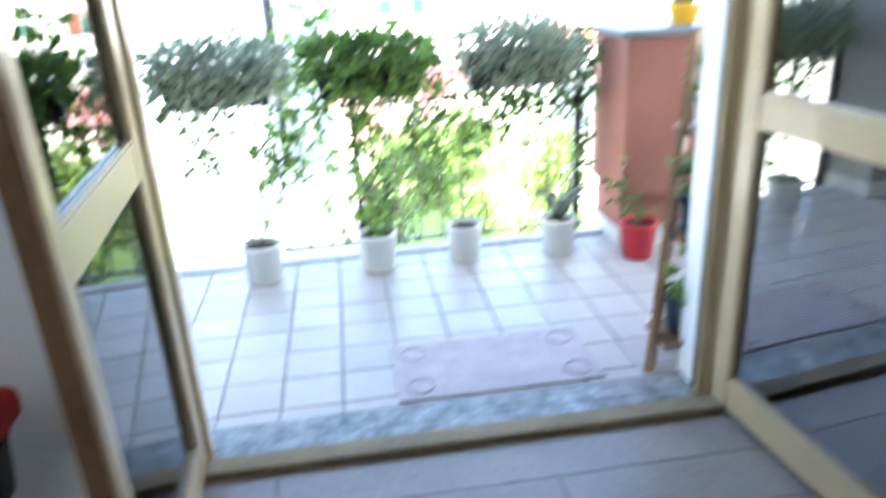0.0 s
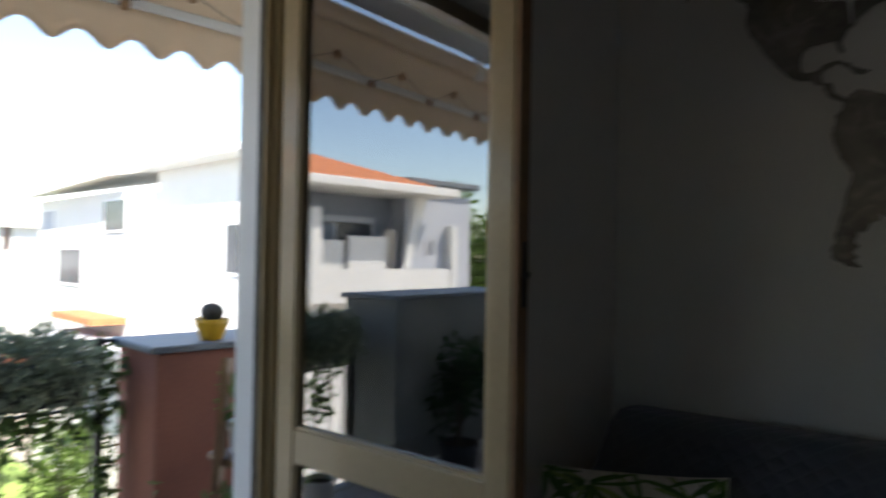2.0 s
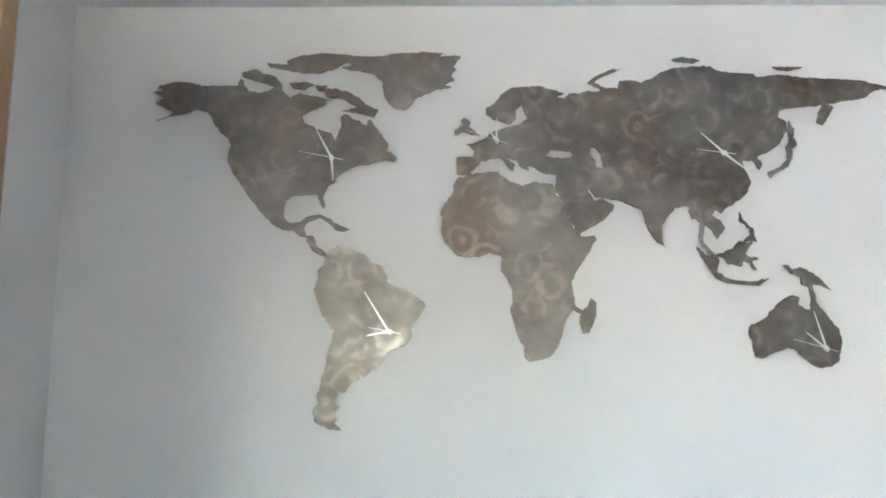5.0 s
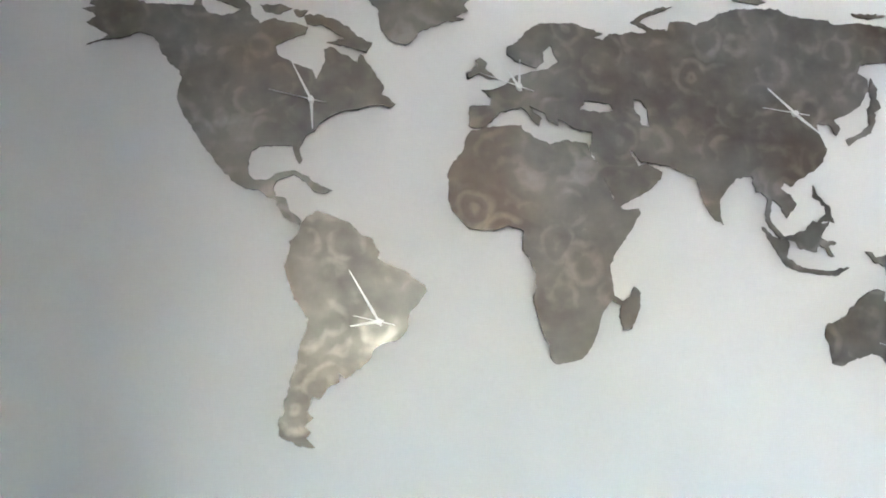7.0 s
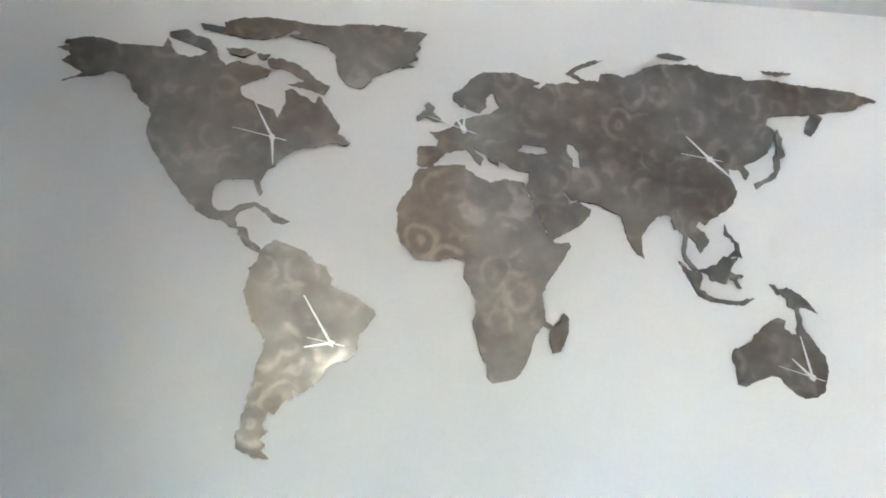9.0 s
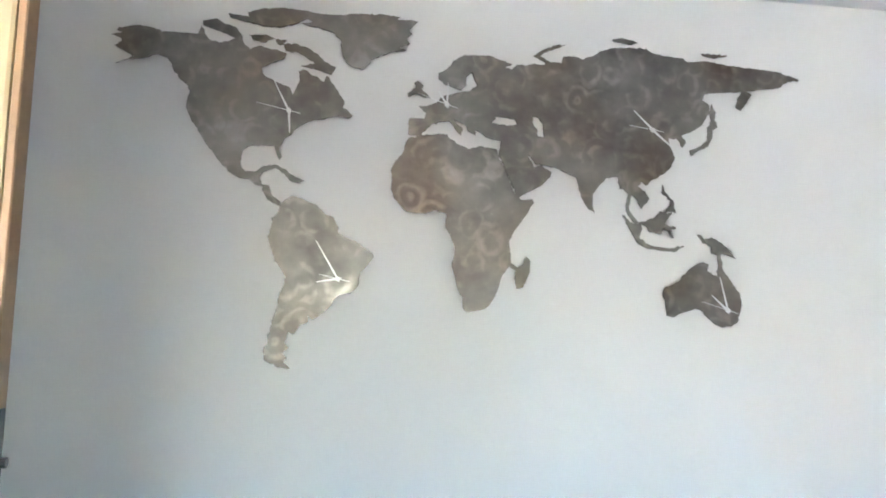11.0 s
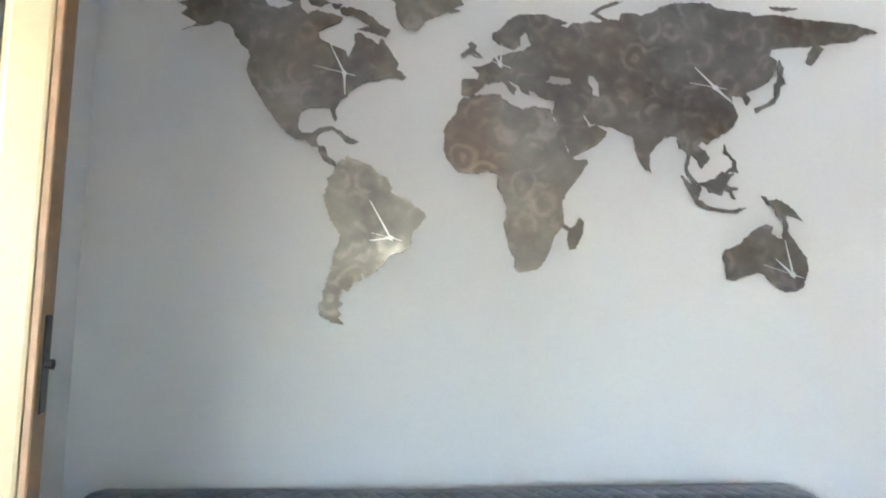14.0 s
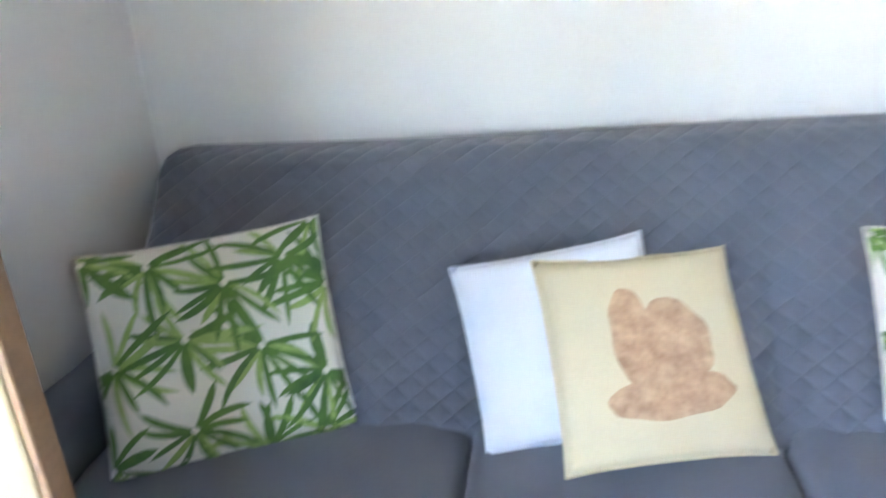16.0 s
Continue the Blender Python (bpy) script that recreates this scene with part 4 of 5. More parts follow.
def blot(ob, front, c, rx, ry, turn, mat, lift, seed, wob=0.12):
    """A plain printed patch with an uneven rim."""
    verts, faces = [], []
    rings, seg = 6, 36
    for k in range(rings + 1):
        for q in range(seg):
            a = 2 * math.pi * q / seg
            f = k / rings * (1 + wob * noise.noise(Vector((math.cos(a) * 2 + seed, math.sin(a) * 2, seed))))
            x_, y_ = rx * f * math.cos(a), ry * f * math.sin(a)
            verts.append(front(c[0] + x_ * math.cos(turn) - y_ * math.sin(turn), c[1] + x_ * math.sin(turn) + y_ * math.cos(turn), lift))
    for k in range(rings):
        for q in range(seg):
            a, b = k * seg + q, k * seg + (q + 1) % seg
            faces.append((a, b, b + seg, a + seg))
    raw("printed_patch", verts, faces, mat, ob)


def place_cushion(bottom, lean, turn, tilt, h):
    """Stands on its lower edge at bottom, leans back by lean, faces -x turned by turn, and is tilted in its plane."""
    face = Matrix(((0, 1, 0, 0), (-1, 0, 0, 0), (0, 0, 1, 0), (0, 0, 0, 1)))
    return Matrix.Translation(bottom) @ pose(0, 0, 0, 0, 0, turn) @ face @ pose(0, 0, 0, -lean, 0, 0) @ Matrix.Translation((0, 0, h / 2)) @ pose(0, 0, 0, 0, tilt, 0)


c1, f1 = cushion("scatter_cushion", "square off-white cushion printed with green palm leaves", (0.556, 0.525), 0.13, place_cushion((1.742, 1.622, 0.323), 28.7, 26.5, -1.6, 0.525), LINEN, 1)
palm_print(c1, f1, 5)
c2, f2 = cushion("scatter_cushion", "plain white cotton cushion leaning on the sofa back", (0.465, 0.450), 0.11, place_cushion((1.825, 0.862, 0.352), 36.0, 9.0, -8.5, 0.450), WHITE_CLOTH, 2)
c3, f3 = cushion("scatter_cushion", "pale yellow cushion with a faded brown print", (0.466, 0.477), 0.10, place_cushion((1.760, 0.654, 0.360), 42.9, 17.1, 1.6, 0.477), YELLOW_CLOTH, 3)
c4, f4 = cushion("scatter_cushion", "off-white cushion printed with green palm leaves", (0.399, 0.456), 0.12, place_cushion((1.858, 0.055, 0.404), 27.3, -16.6, -11.9, 0.456), LINEN, 4)
palm_print(c4, f4, 9)
for c_, rx_, ry_, tn_, mt_, lf_, sd_ in (((-0.20, 0.10), 0.22, 0.50, 0.08, PRINT_TAN, 0.0007, 1), ((0.18, 0.06), 0.36, 0.42, 0.1, PRINT_TAN, 0.0010, 2), ((0.06, -0.42), 0.62, 0.20, 0.05, PRINT_TAN, 0.0013, 4)):
    blot(c3, f3, c_, rx_, ry_, tn_, mt_, lf_, sd_)

# tray, cable and rooted cuttings on the far armrest
tray = thing("tray", "flat black plastic tray lying on the sofa armrest", "tray")
tm = pose(2.24, -0.54, 0.502, 0, 0, 10)
part("plate", boxed((-0.17, -0.15, 0), (0.17, 0.15, 0.010), 0.004, tm), BLACK_GLOSS, tray)
part("rim", boxed((-0.17, -0.15, 0.0102), (-0.155, 0.15, 0.022), 0.003, tm), BLACK_GLOSS, tray)
part("rim", boxed((0.155, -0.15, 0.0102), (0.17, 0.15, 0.022), 0.003, tm), BLACK_GLOSS, tray)
rc = thing("remote_control", "slim black remote control on the tray", "remote control")
part("case", boxed((-0.02, -0.085, 0.0105), (0.02, 0.085, 0.028), 0.006, tm @ pose(0.02, 0, 0, 0, 0, 25), 2), BLACK_GLOSS, rc)
for k in range(4):
    part("button", lathe(bmesh.new(), [(0.005, 0), (0.004, 0.002)], 10, (0, 0, 0)), POINTER if k == 0 else GASKET, rc).matrix_local = tm @ pose(0.02, 0, 0, 0, 0, 25) @ pose(0, -0.06 + 0.035 * k, 0.028)
cable = thing("cable", "white cable coiled on the sofa armrest", "cable")
coil = [(2.3 + 0.045 * math.cos(a) , -0.40 + 0.05 * math.sin(a), 0.517 + 0.012 * a / 6) for a in np.linspace(0, 15, 60)]
coil += [(2.2, -0.40, 0.525), (2.06, -0.43, 0.512), (1.92, -0.50, 0.51), (1.80, -0.60, 0.51), (1.70, -0.72, 0.50), (1.66, -0.75, 0.35)]
part("wire", tube(bmesh.new(), coil, 0.0045, 7), CABLE, cable, smooth=True)


def cutting(x, y, height, turns, leaf_spec, label):
    ob = thing("houseplant", label, "houseplant", "plants behind the armrest")
    pts = [(x + 0.006 * math.sin(3 * k + turns), y + 0.008 * math.sin(2 * k), 0.12 + (height - 0.12) * k / 8) for k in range(9)]
    part("stem", tube(bmesh.new(), pts, [0.011 - 0.0007 * k for k in range(9)], 9), STEM, ob, smooth=True)
    for (dy, dz, ln_, up, seed) in leaf_spec:
        base = Vector(pts[-1]) + Vector((0, 0, -0.01))
        tip = base + Vector((0.0, dy, dz))
        part("stalk", tube(bmesh.new(), [base, base.lerp(tip, 0.5) + Vector((0, 0, 0.015)), tip], 0.003, 6), STEM, ob)
        d = Vector((-0.35, dy * 0.8 if abs(dy) > 0.01 else 0.4, up)).normalized()
        s = d.cross(Vector((1, 0.2, 0.3))).normalized()
        nrm = s.cross(d)
        verts, faces = [], []
        for k in range(9):
            f = k / 8
            w_ = ln_ * 0.27 * math.sin(math.pi * min(1, f ** 0.8)) + 0.0005
            for q in (-1, -0.5, 0, 0.5, 1):
                verts.append(tip + d * ln_ * f + s * w_ * q + nrm * (0.25 * w_ * abs(q) - 0.12 * ln_ * f * f))
        for k in range(8):
            for q in range(4):
                a = k * 5 + q
                faces.append((a, a + 1, a + 6, a + 5))
        raw("leaf", verts, faces, [LEAF_VAR], ob, "green leaf with a pale centre", smooth=True)
    return ob


plant_pot = pot("flower_pot", (2.44, -0.90, 0), 0.10, 0.22, POT_BLACK, "black plastic pot on the floor behind the sofa arm")
cutting(2.43, -0.715, 0.77, 0.3, [(0.03, 0.05, 0.09, 0.9, 1), (-0.07, 0.05, 0.10, -0.5, 2)], "slender houseplant with two variegated leaves")
cutting(2.44, -0.925, 0.83, 1.3, [(-0.03, 0.05, 0.11, 0.35, 3)], "taller slender houseplant with variegated leaves")

# ---- things beside the other door leaf ----
bench = thing("low_shelf", "low white shelf standing beside the door", "shelf")
part("board", boxed((-1.45, 1.78, 0.19), (-0.68, 2.13, 0.215), 0.003), WHITE_PAINT, bench)
for x_ in (-1.43, -0.72):
    part("side_panel", boxed((x_, 1.79, 0), (x_ + 0.02, 2.125, 0.189)), WHITE_PAINT, bench)
bk = thing("basket", "dark wicker basket on the low white shelf", "basket")
part("wall", lathe(bmesh.new(), [(0.11, 0), (0.115, 0.005), (0.135, 0.15), (0.14, 0.155), (0.13, 0.155), (0.125, 0.14)], 24, (-0.98, 1.97, 0.2155)), BASKET, bk)
rd = thing("folded_cloth", "bright red cloth lying folded over a basket", "cloth")
soft_slab("fold", (-1.13, 1.86, 0.373), (-0.84, 2.09, 0.45), RED_CLOTH, rd, 0.01, 0.03, 41, 0.012)

# ---- the metal world map with its clocks ----
WM = Matrix(((0, 0, -1, XE - 0.018), (-1, 0, 0, 1.9), (0, 1, 0, 1.4), (0, 0, 0, 1)))
# local: x to the right along the wall, y up, z out from the wall; outlines in centimetres
NORTH_WEST = [
    (0.9, 102.4), (5.4, 104), (9, 104.5), (13.9, 106.4), (16.9, 105.5), (19.1, 103.1), (19.9, 100.6), (21.1, 99.9), (22.1, 97.9), (24.7, 96), (25.3, 94.3), 
    (24.6, 90.9), (24.6, 88.1), (26.2, 84.5), (28.8, 80.6), (31.3, 76.7), (34.5, 72.9), (36.9, 69.8), (40.1, 66.8), (43.1, 65), (46.5, 64.7), (49.1, 62.8), 
    (50.9, 62.2), (50.7, 61), (52.8, 57.9), (54.7, 56.8), (56.6, 56),
]
GULF = [
    (57.1, 57.3), (55.3, 58.8), (53.7, 60.3), (53.1, 62.7), (50.3, 63.3), (49.8, 65.7), (51, 67.6), (54.7, 69.1), (57.8, 67.3), (60.3, 64.6), (62.4, 64.2), 
    (64.7, 65.1), (61.6, 66.2), (57.7, 68.9), (54.3, 70.2), (50.2, 69.2), (48.1, 67.5), (45.2, 67.4), (43.4, 69.3), (43.2, 72.5), (43.9, 75), (46, 76.4), 
    (50.5, 76.6), (54.2, 76.7), (55.2, 73.2), (56, 71.9), (56.8, 73.2), (56, 76.5), (57.1, 78.7), (60, 81.6), (62.2, 83.9), (65.2, 85.8), (69, 86.7), 
    (73.7, 88.2), (76.5, 88.6), (78.8, 87.7), (80.3, 88.8), (78.7, 90.4),
]
HUDSON = [
    (76.8, 91.2), (77.2, 93.8), (75, 97.1), (72.4, 100.4), (70.8, 102.4), (70.1, 100.2), (66.8, 102.1), (63.5, 104.1), (61.2, 103.4), (61.7, 100.5), 
    (60.4, 96.9), (59.6, 95), (58.4, 97.6), (56, 98.3), (52, 100.2), (49.6, 101.3), (48.7, 103.8), (51.7, 105.8), (55.5, 107.3), (57, 109.4), 
    (54.5, 110.2), (50.6, 111), (47.4, 111.6), (44.4, 110.1), (41.9, 112.9), (40.7, 115), (38, 113), (34.3, 111.8), (30.4, 113.1), (27.9, 117.4), 
    (27, 114.5), (21.2, 114.5), (16, 114.5), (10.7, 115.8), (6.3, 116), (1.3, 114.9), (0.7, 113.8), (2.5, 113.1), (-1, 112.3), (1.7, 111.5), (2.6, 110.2), 
    (0.3, 108.6), (2.1, 107.6), (3.7, 106.6), (6.7, 105.1), (3.3, 103.7),
]
BAFFIN = [
    (55.8, 112.7), (59.1, 113.3), (63.1, 112.4), (67.2, 110.3), (70.1, 107.3), (73.9, 105.8), (72.5, 102.9), (68, 104.3), (61.9, 105.4), (66.6, 106.6), 
    (63.3, 108.9), (60.1, 110.4), (56.6, 110.4),
]
VICTORIA = [
    (28.4, 119.2), (32.9, 120.4), (35.3, 118.8), (39.2, 117.9), (41.3, 115.5), (42.1, 113), (38.7, 114.2), (34.8, 115.6), (28.5, 117.8),
]
GREENLAND = [
    (36.6, 122.5), (40.5, 122.2), (43.6, 121.8), (43.2, 123.5), (48.1, 125.1), (56.1, 125.9), (64.2, 125.2), (70.7, 124.6), (75.6, 124.7), (79.3, 125.6), 
    (90.7, 126), (96.1, 125.7), (94.9, 124.5), (99.2, 124.9), (102.1, 124.4), (100.6, 122.8), (99.2, 121.1), (100.3, 119.7), (98.4, 117.9), (99.6, 116.1), 
    (95.9, 114.5), (98.4, 113.6), (92.6, 112.4), (86.8, 109.6), (84.4, 106.7), (82.5, 105.4), (78.7, 106.6), (76.2, 109.6), (75.5, 113.1), (75.1, 115.8), 
    (72.6, 118.3), (67.6, 119.7), (64.4, 119.8), (61.6, 120.9), (66, 121.4), (63.5, 122.6), (58, 119.7), (54.8, 118.9), (48.5, 118.8), (43.7, 120), 
    (40.6, 120.4), (37.4, 121.2),
]
DEVON = [
    (44.1, 115.4), (50.3, 115.6), (52.6, 114.7), (48.9, 112.9), (45.7, 113.5),
]
CORNWALLIS = [
    (52.9, 114.2), (56.7, 114.3), (55.5, 112.6), (53.6, 112.8),
]
SOUTH_EAST = [
    (56.9, 56.5), (58.3, 58.1), (61.2, 59.8), (62.7, 59.1), (65.7, 58.1), (68.8, 57), (71.9, 53.9), (75, 52.8), (76.9, 49.4), (76.4, 47.9), (79, 46.4), 
    (82.8, 44.9), (85.9, 42.7), (88.3, 41.2), (88.9, 39.7), (86.9, 36.6), (84.6, 34.3), (84, 29.8), (81.9, 27.5), (78.2, 26.7), (76, 25.2), (74.7, 22.3), 
    (71.2, 19.4), (69.1, 17.9), (67.6, 19.4), (67.7, 17.2), (64.9, 15.8), (62.9, 13), (61.5, 13.7), (60.3, 10.2), (61.8, 8.8), (59.8, 6.7), (61.3, 5.3), 
    (60.2, 4), (62.4, 1.8),
]
SOUTH_WEST = [
    (58.7, 2), (55.9, 3.3), (53.7, 4.7), (53.5, 8.1), (54.7, 10.2), (54.6, 13), (55.4, 14.4), (55.7, 17.2), (56.9, 20), (57.9, 26.5), (59.2, 29.4), 
    (59.7, 32.4), (58.2, 34.5), (55.8, 38.2), (54.1, 42.7), (53.2, 45.6), (54.4, 49.5), (54.2, 51.8), (56.3, 53.7),
]
AFRICA_EAST = [
    (100.3, 82.2), (102.8, 82.7), (106.9, 83.4), (113.6, 84), (114.4, 82.3), (117.7, 80.4), (121, 78.9), (125.3, 80.3), (131.2, 79.4), (131.7, 77.7), (133.6, 73.8), (136, 68.8), (137.9, 63.8), (140, 61.7), (142.5, 61.8), (144.3, 62), (144.9, 60.7), (142.3, 56.4), (137.9, 50.5), (136, 46.4), (136.7, 41.6), (136.7, 38.4), (134, 35.2), (132.8, 32), (132.2, 29.7), (130.5, 25.8),
]
AFRICA_WEST = [
    (128, 23), (124, 21.9), (121.3, 21.6), (119.8, 23.4), (119.8, 25.7), (117.8, 30.2), (117.1, 33.3), (115.9, 37.9), (116.8, 41.1), (116.4, 45), (114.4, 49), (113.3, 50.6), (113.6, 55.4), (110.1, 56.6), (106.9, 55.7), (102.9, 55.4), (99.7, 55.7), (97.3, 58.1), (94.9, 61.2), (94.1, 63.6), (94.4, 66.9), (94, 70.2), (95.5, 73.6), (97.9, 76.3), (98.7, 79.7),
]
EUROPE = [
    (100.3, 82.9), (99.5, 83.5), (99.8, 88.7), (102.8, 89.1), (105.2, 89.1), (105.7, 91.4), (103.1, 93.5), (106.1, 93.7), (109.4, 95.1), (110.8, 97), 
    (113.7, 98.1), (117.1, 99.3), (121.1, 100.1), (124, 102.5), (122.9, 104.2), (121.9, 106.9), (119.8, 104.9), (120.1, 102.2), (118, 100.2), (115.4, 101), 
    (112, 102.1), (110, 103.8), (110, 106), (112.9, 107.5), (115.5, 111), (119, 113.2), (123.4, 113.5), (128.7, 113.6), (133.1, 112.1), (136.6, 110.9), 
    (133.9, 109.7), (136.5, 109),
]
ARCTIC = [
    (138.4, 111), (142, 110.9), (144.7, 111.9), (147.4, 111.5), (150.2, 112.7), (154.7, 112.5), (155.8, 115.3), (159.5, 115.6), (162.3, 114.7), 
    (167, 116.2), (170, 118.4), (175.8, 119.9), (182.5, 120.4), (187.4, 120.5), (190.1, 118.7), (194.9, 117.9), (201.8, 117.7), (203.6, 116.3), 
    (210.7, 117.2), (217.6, 116.4), (225.6, 115.6), (231.7, 115.5), (239.8, 114.7), (244.8, 113.5), (248.2, 112.1), (243.4, 111.2), (240, 108.7), 
    (232.6, 107.6), (226.8, 106.4), (228.7, 105.3), (224.2, 99), (222.1, 100), (223, 103.6), (224.7, 106.2),
]
PACIFIC = [
    (217.2, 105.5), (210.2, 104.6), (208.9, 102), (211.6, 100.3), (211.7, 97.4), (208.8, 92.5), (203.6, 89.3), (200.6, 88.2), (202.2, 85.5), (201, 83.6), 
    (199.4, 86.3), (195.7, 87), (196.2, 83.3), (197.8, 79.8), (196.4, 76.1), (193.3, 73.2), (189.4, 71.2), (186.6, 68.8), (184.7, 70.1), (183.6, 68.3), 
    (186.2, 66.7), (187.8, 64.1), (186.7, 62.3), (184.7, 60.2), (183.5, 63.1), (181.1, 65.1), (180.1, 61.2), (180.6, 58.6), (183.8, 54.8), (182.3, 54.2), 
    (179.6, 57.7), (178.8, 61.2), (179.7, 65.5), (178, 67.2), (176.8, 67),
]
INDIAN = [
    (175.7, 71.5), (172, 71), (168.7, 67.7), (166.7, 65), (166.4, 60.7), (167.1, 58), (164.9, 59.3), (162.5, 63.1), (161.1, 68.2), (160, 70.8), 
    (157.8, 71.5), (153.5, 73.6), (149.2, 74.3), (145.2, 74.9), (143.6, 77.6), (142.5, 77.6), (144, 75.6), (144.8, 73.5), (147.4, 74.4), (149.1, 73.2), 
    (151.3, 72.1), (150.7, 70), (147.1, 66.7), (140.9, 63.4), (139, 62.2), (137.9, 64.3), (136.3, 68.3), (133.9, 73.3), (132, 78.1), (132.6, 80.2), 
    (132.7, 82.5),
]
MEDITERRANEAN = [
    (129.6, 82.8), (127.1, 83.7), (125.4, 85.2), (123.2, 86), (123.5, 84.1), (121.1, 85.3), (119.5, 87.8), (117.5, 88.6), (115.8, 89.7), (117, 87.7), 
    (119.1, 86.1), (118.4, 83.9), (116.9, 85.1), (115.3, 87.6), (113.6, 88.9), (110.2, 88.1), (107.7, 87.1), (106.1, 85.3), (104.4, 83.4), (102.3, 82.8),
]
BLACK_SEA = [
    (129.6, 88.8), (130.7, 91.2), (134.2, 91.1), (137.6, 90.8), (138.5, 89), (134.9, 88.1), (131.5, 88.6),
]
CASPIAN = [
    (144.4, 92.1), (146.5, 91.7), (148.1, 88.7), (148.4, 84.6), (146.2, 85), (145.8, 87.7), (144.3, 89.8),
]
NOVAYA = [
    (144.5, 114.7), (147.7, 117.1), (152.3, 119.2), (156.6, 119.8), (154.1, 118.4), (148.9, 116.4), (147, 114.7), (150.9, 112.6), (149.4, 112.1),
]
SEVERNAYA = [
    (174.1, 122.7), (178, 124), (184.1, 122.5), (181.7, 121.5), (176.9, 122.1),
]
SIBERIAN = [
    (209, 120.1), (219.4, 119.9), (213.8, 118.5), (210.9, 119),
]
BRITAIN = [
    (102.7, 102.7), (104.7, 101.1), (104.1, 99.6), (105.7, 98.4), (107.4, 96.6), (104.4, 96.9), (102.2, 98), (99.4, 96.6), (99.1, 98), (101.9, 100), 
    (101.4, 101.7),
]
JAPAN = [
    (212.7, 100.7), (214.3, 97.6), (213.5, 94.7), (214.7, 91.9), (212.6, 90.6), (212.7, 88), (210.9, 84.5), (206.9, 82.8), (204.3, 80.8), (203.6, 82.6), 
    (207.8, 84.5), (210.8, 87.1), (210.7, 90.7), (212.3, 94.6), (211.5, 97.4),
]
MADAGASCAR = [
    (142.2, 41.4), (143.8, 39.8), (143.4, 35.6), (141.2, 30.6), (138.7, 30.1), (137.9, 33.6), (138.6, 36.5), (136.2, 38), (136.9, 39), (139, 37.6), 
    (141, 38.8),
]
SUMATRA = [
    (177.6, 57.7), (179.8, 56), (182, 54.4), (184.2, 54.8), (184.9, 52.8), (183.7, 49.7), (186.2, 47.6), (189.7, 46.5), (194.2, 46.1), (200.9, 47.1), 
    (197.7, 45), (193.2, 45), (186.9, 45.7), (183.5, 47.3), (181.3, 50.6), (179.6, 54),
]
BORNEO = [
    (183.5, 55.1), (186.4, 55.6), (189.9, 57.2), (191.9, 59.6), (194.6, 58.8), (197.6, 60.5), (195.4, 57.9), (193.7, 55.1), (195.4, 54.1), (197.9, 53.7), 
    (195.6, 52.6), (197, 49.9), (195.4, 50.4), (194.8, 52.2), (193.1, 53), (192.2, 51.1), (187.9, 51.7), (186.8, 53.5),
]
PHILIPPINES = [
    (192.9, 69.4), (193.9, 66.5), (197, 63.6), (197.1, 61.1), (197.8, 59.1), (195.6, 59.5), (192.4, 58.7), (195.8, 61.6), (195.7, 63.7), (192.4, 66.4),
]
GUINEA = [
    (205.8, 51.5), (207.6, 51.2), (208.4, 49.9), (211.3, 50.7), (215.7, 48.4), (218.2, 46), (220.8, 43), (218, 44.1), (215.6, 44.9), (213.6, 43.8), 
    (211.1, 44.8), (210.9, 47.4), (207.7, 48.7),
]
AUSTRALIA = [
    (193, 31.6), (198.3, 34.1), (200.4, 36.7), (202.8, 38.9), (205.4, 40.6), (207.9, 41.5), (210.1, 40.7), (209.4, 38.5), (211.4, 36.9), (213.4, 36.6), 
    (213.7, 41.6), (213.5, 44.2), (214.8, 44.2), (215.4, 39.1), (217.3, 36.6), (219.3, 33.3), (222, 30), (222.5, 25.9), (220.8, 20.1), (218.1, 18.3), 
    (214.4, 18), (211.9, 19.1), (210.3, 20.7), (208.6, 22), (207, 23.9), (204.4, 24.6), (199.7, 22.9), (196, 21.3), (193.7, 21.9), (193.5, 26.4), 
    (192.4, 29.6),
]


def coast(points, step=0.8, rough=0.62, seed=0):
    """The outline with finer bays and spits between its corners."""
    out = []
    for i, (a, b) in enumerate(zip(points, points[1:] + points[:1])):
        a, b = Vector(a), Vector(b)
        n = max(1, int((b - a).length / step))
        side = Vector((a.y - b.y, b.x - a.x)).normalized() if (b - a).length > 0 else Vector((0, 0))
        for k in range(n):
            p = a.lerp(b, k / n)
            if k:
                p += side * rough * noise.noise(Vector((p.x * 0.9, p.y * 0.9, seed)))
            out.append(p)
    return out


def plate(parent, outline, holes=(), seed=0, thick=0.45):
    """A sheet-metal land mass cut along its outline."""
    from mathutils import geometry
    loops = [coast(list(lp), seed=seed) for lp in (outline, *holes)]
    flat = [p for lp in loops for p in lp]
    tris = geometry.tessellate_polygon([[Vector((p.x, p.y, 0)) for p in lp] for lp in loops])
    n = len(flat)
    verts = [(p.x / 100, p.y / 100, z) for z in (0.0, thick / 100) for p in flat]
    faces = []
    for t in tris:
        a, b, c = (flat[i] for i in t)
        up = (b - a).x * (c - a).y - (b - a).y * (c - a).x > 0
        t = tuple(t) if up else tuple(t)[::-1]
        faces.append(tuple(i + n for i in t))
        faces.append(t[::-1])
    start = 0
    for lp in loops:
        m_ = len(lp)
        for k in range(m_):
            a, b = start + k, start + (k + 1) % m_
            faces.append((a, b, b + n, a + n))
        start += m_
    ob = raw("plate", verts, faces, METAL, parent)
    bm = bmesh.new()
    bm.from_mesh(ob.data)
    bmesh.ops.recalc_face_normals(bm, faces=bm.faces)
    bm.to_mesh(ob.data)
    bm.free()
    return ob


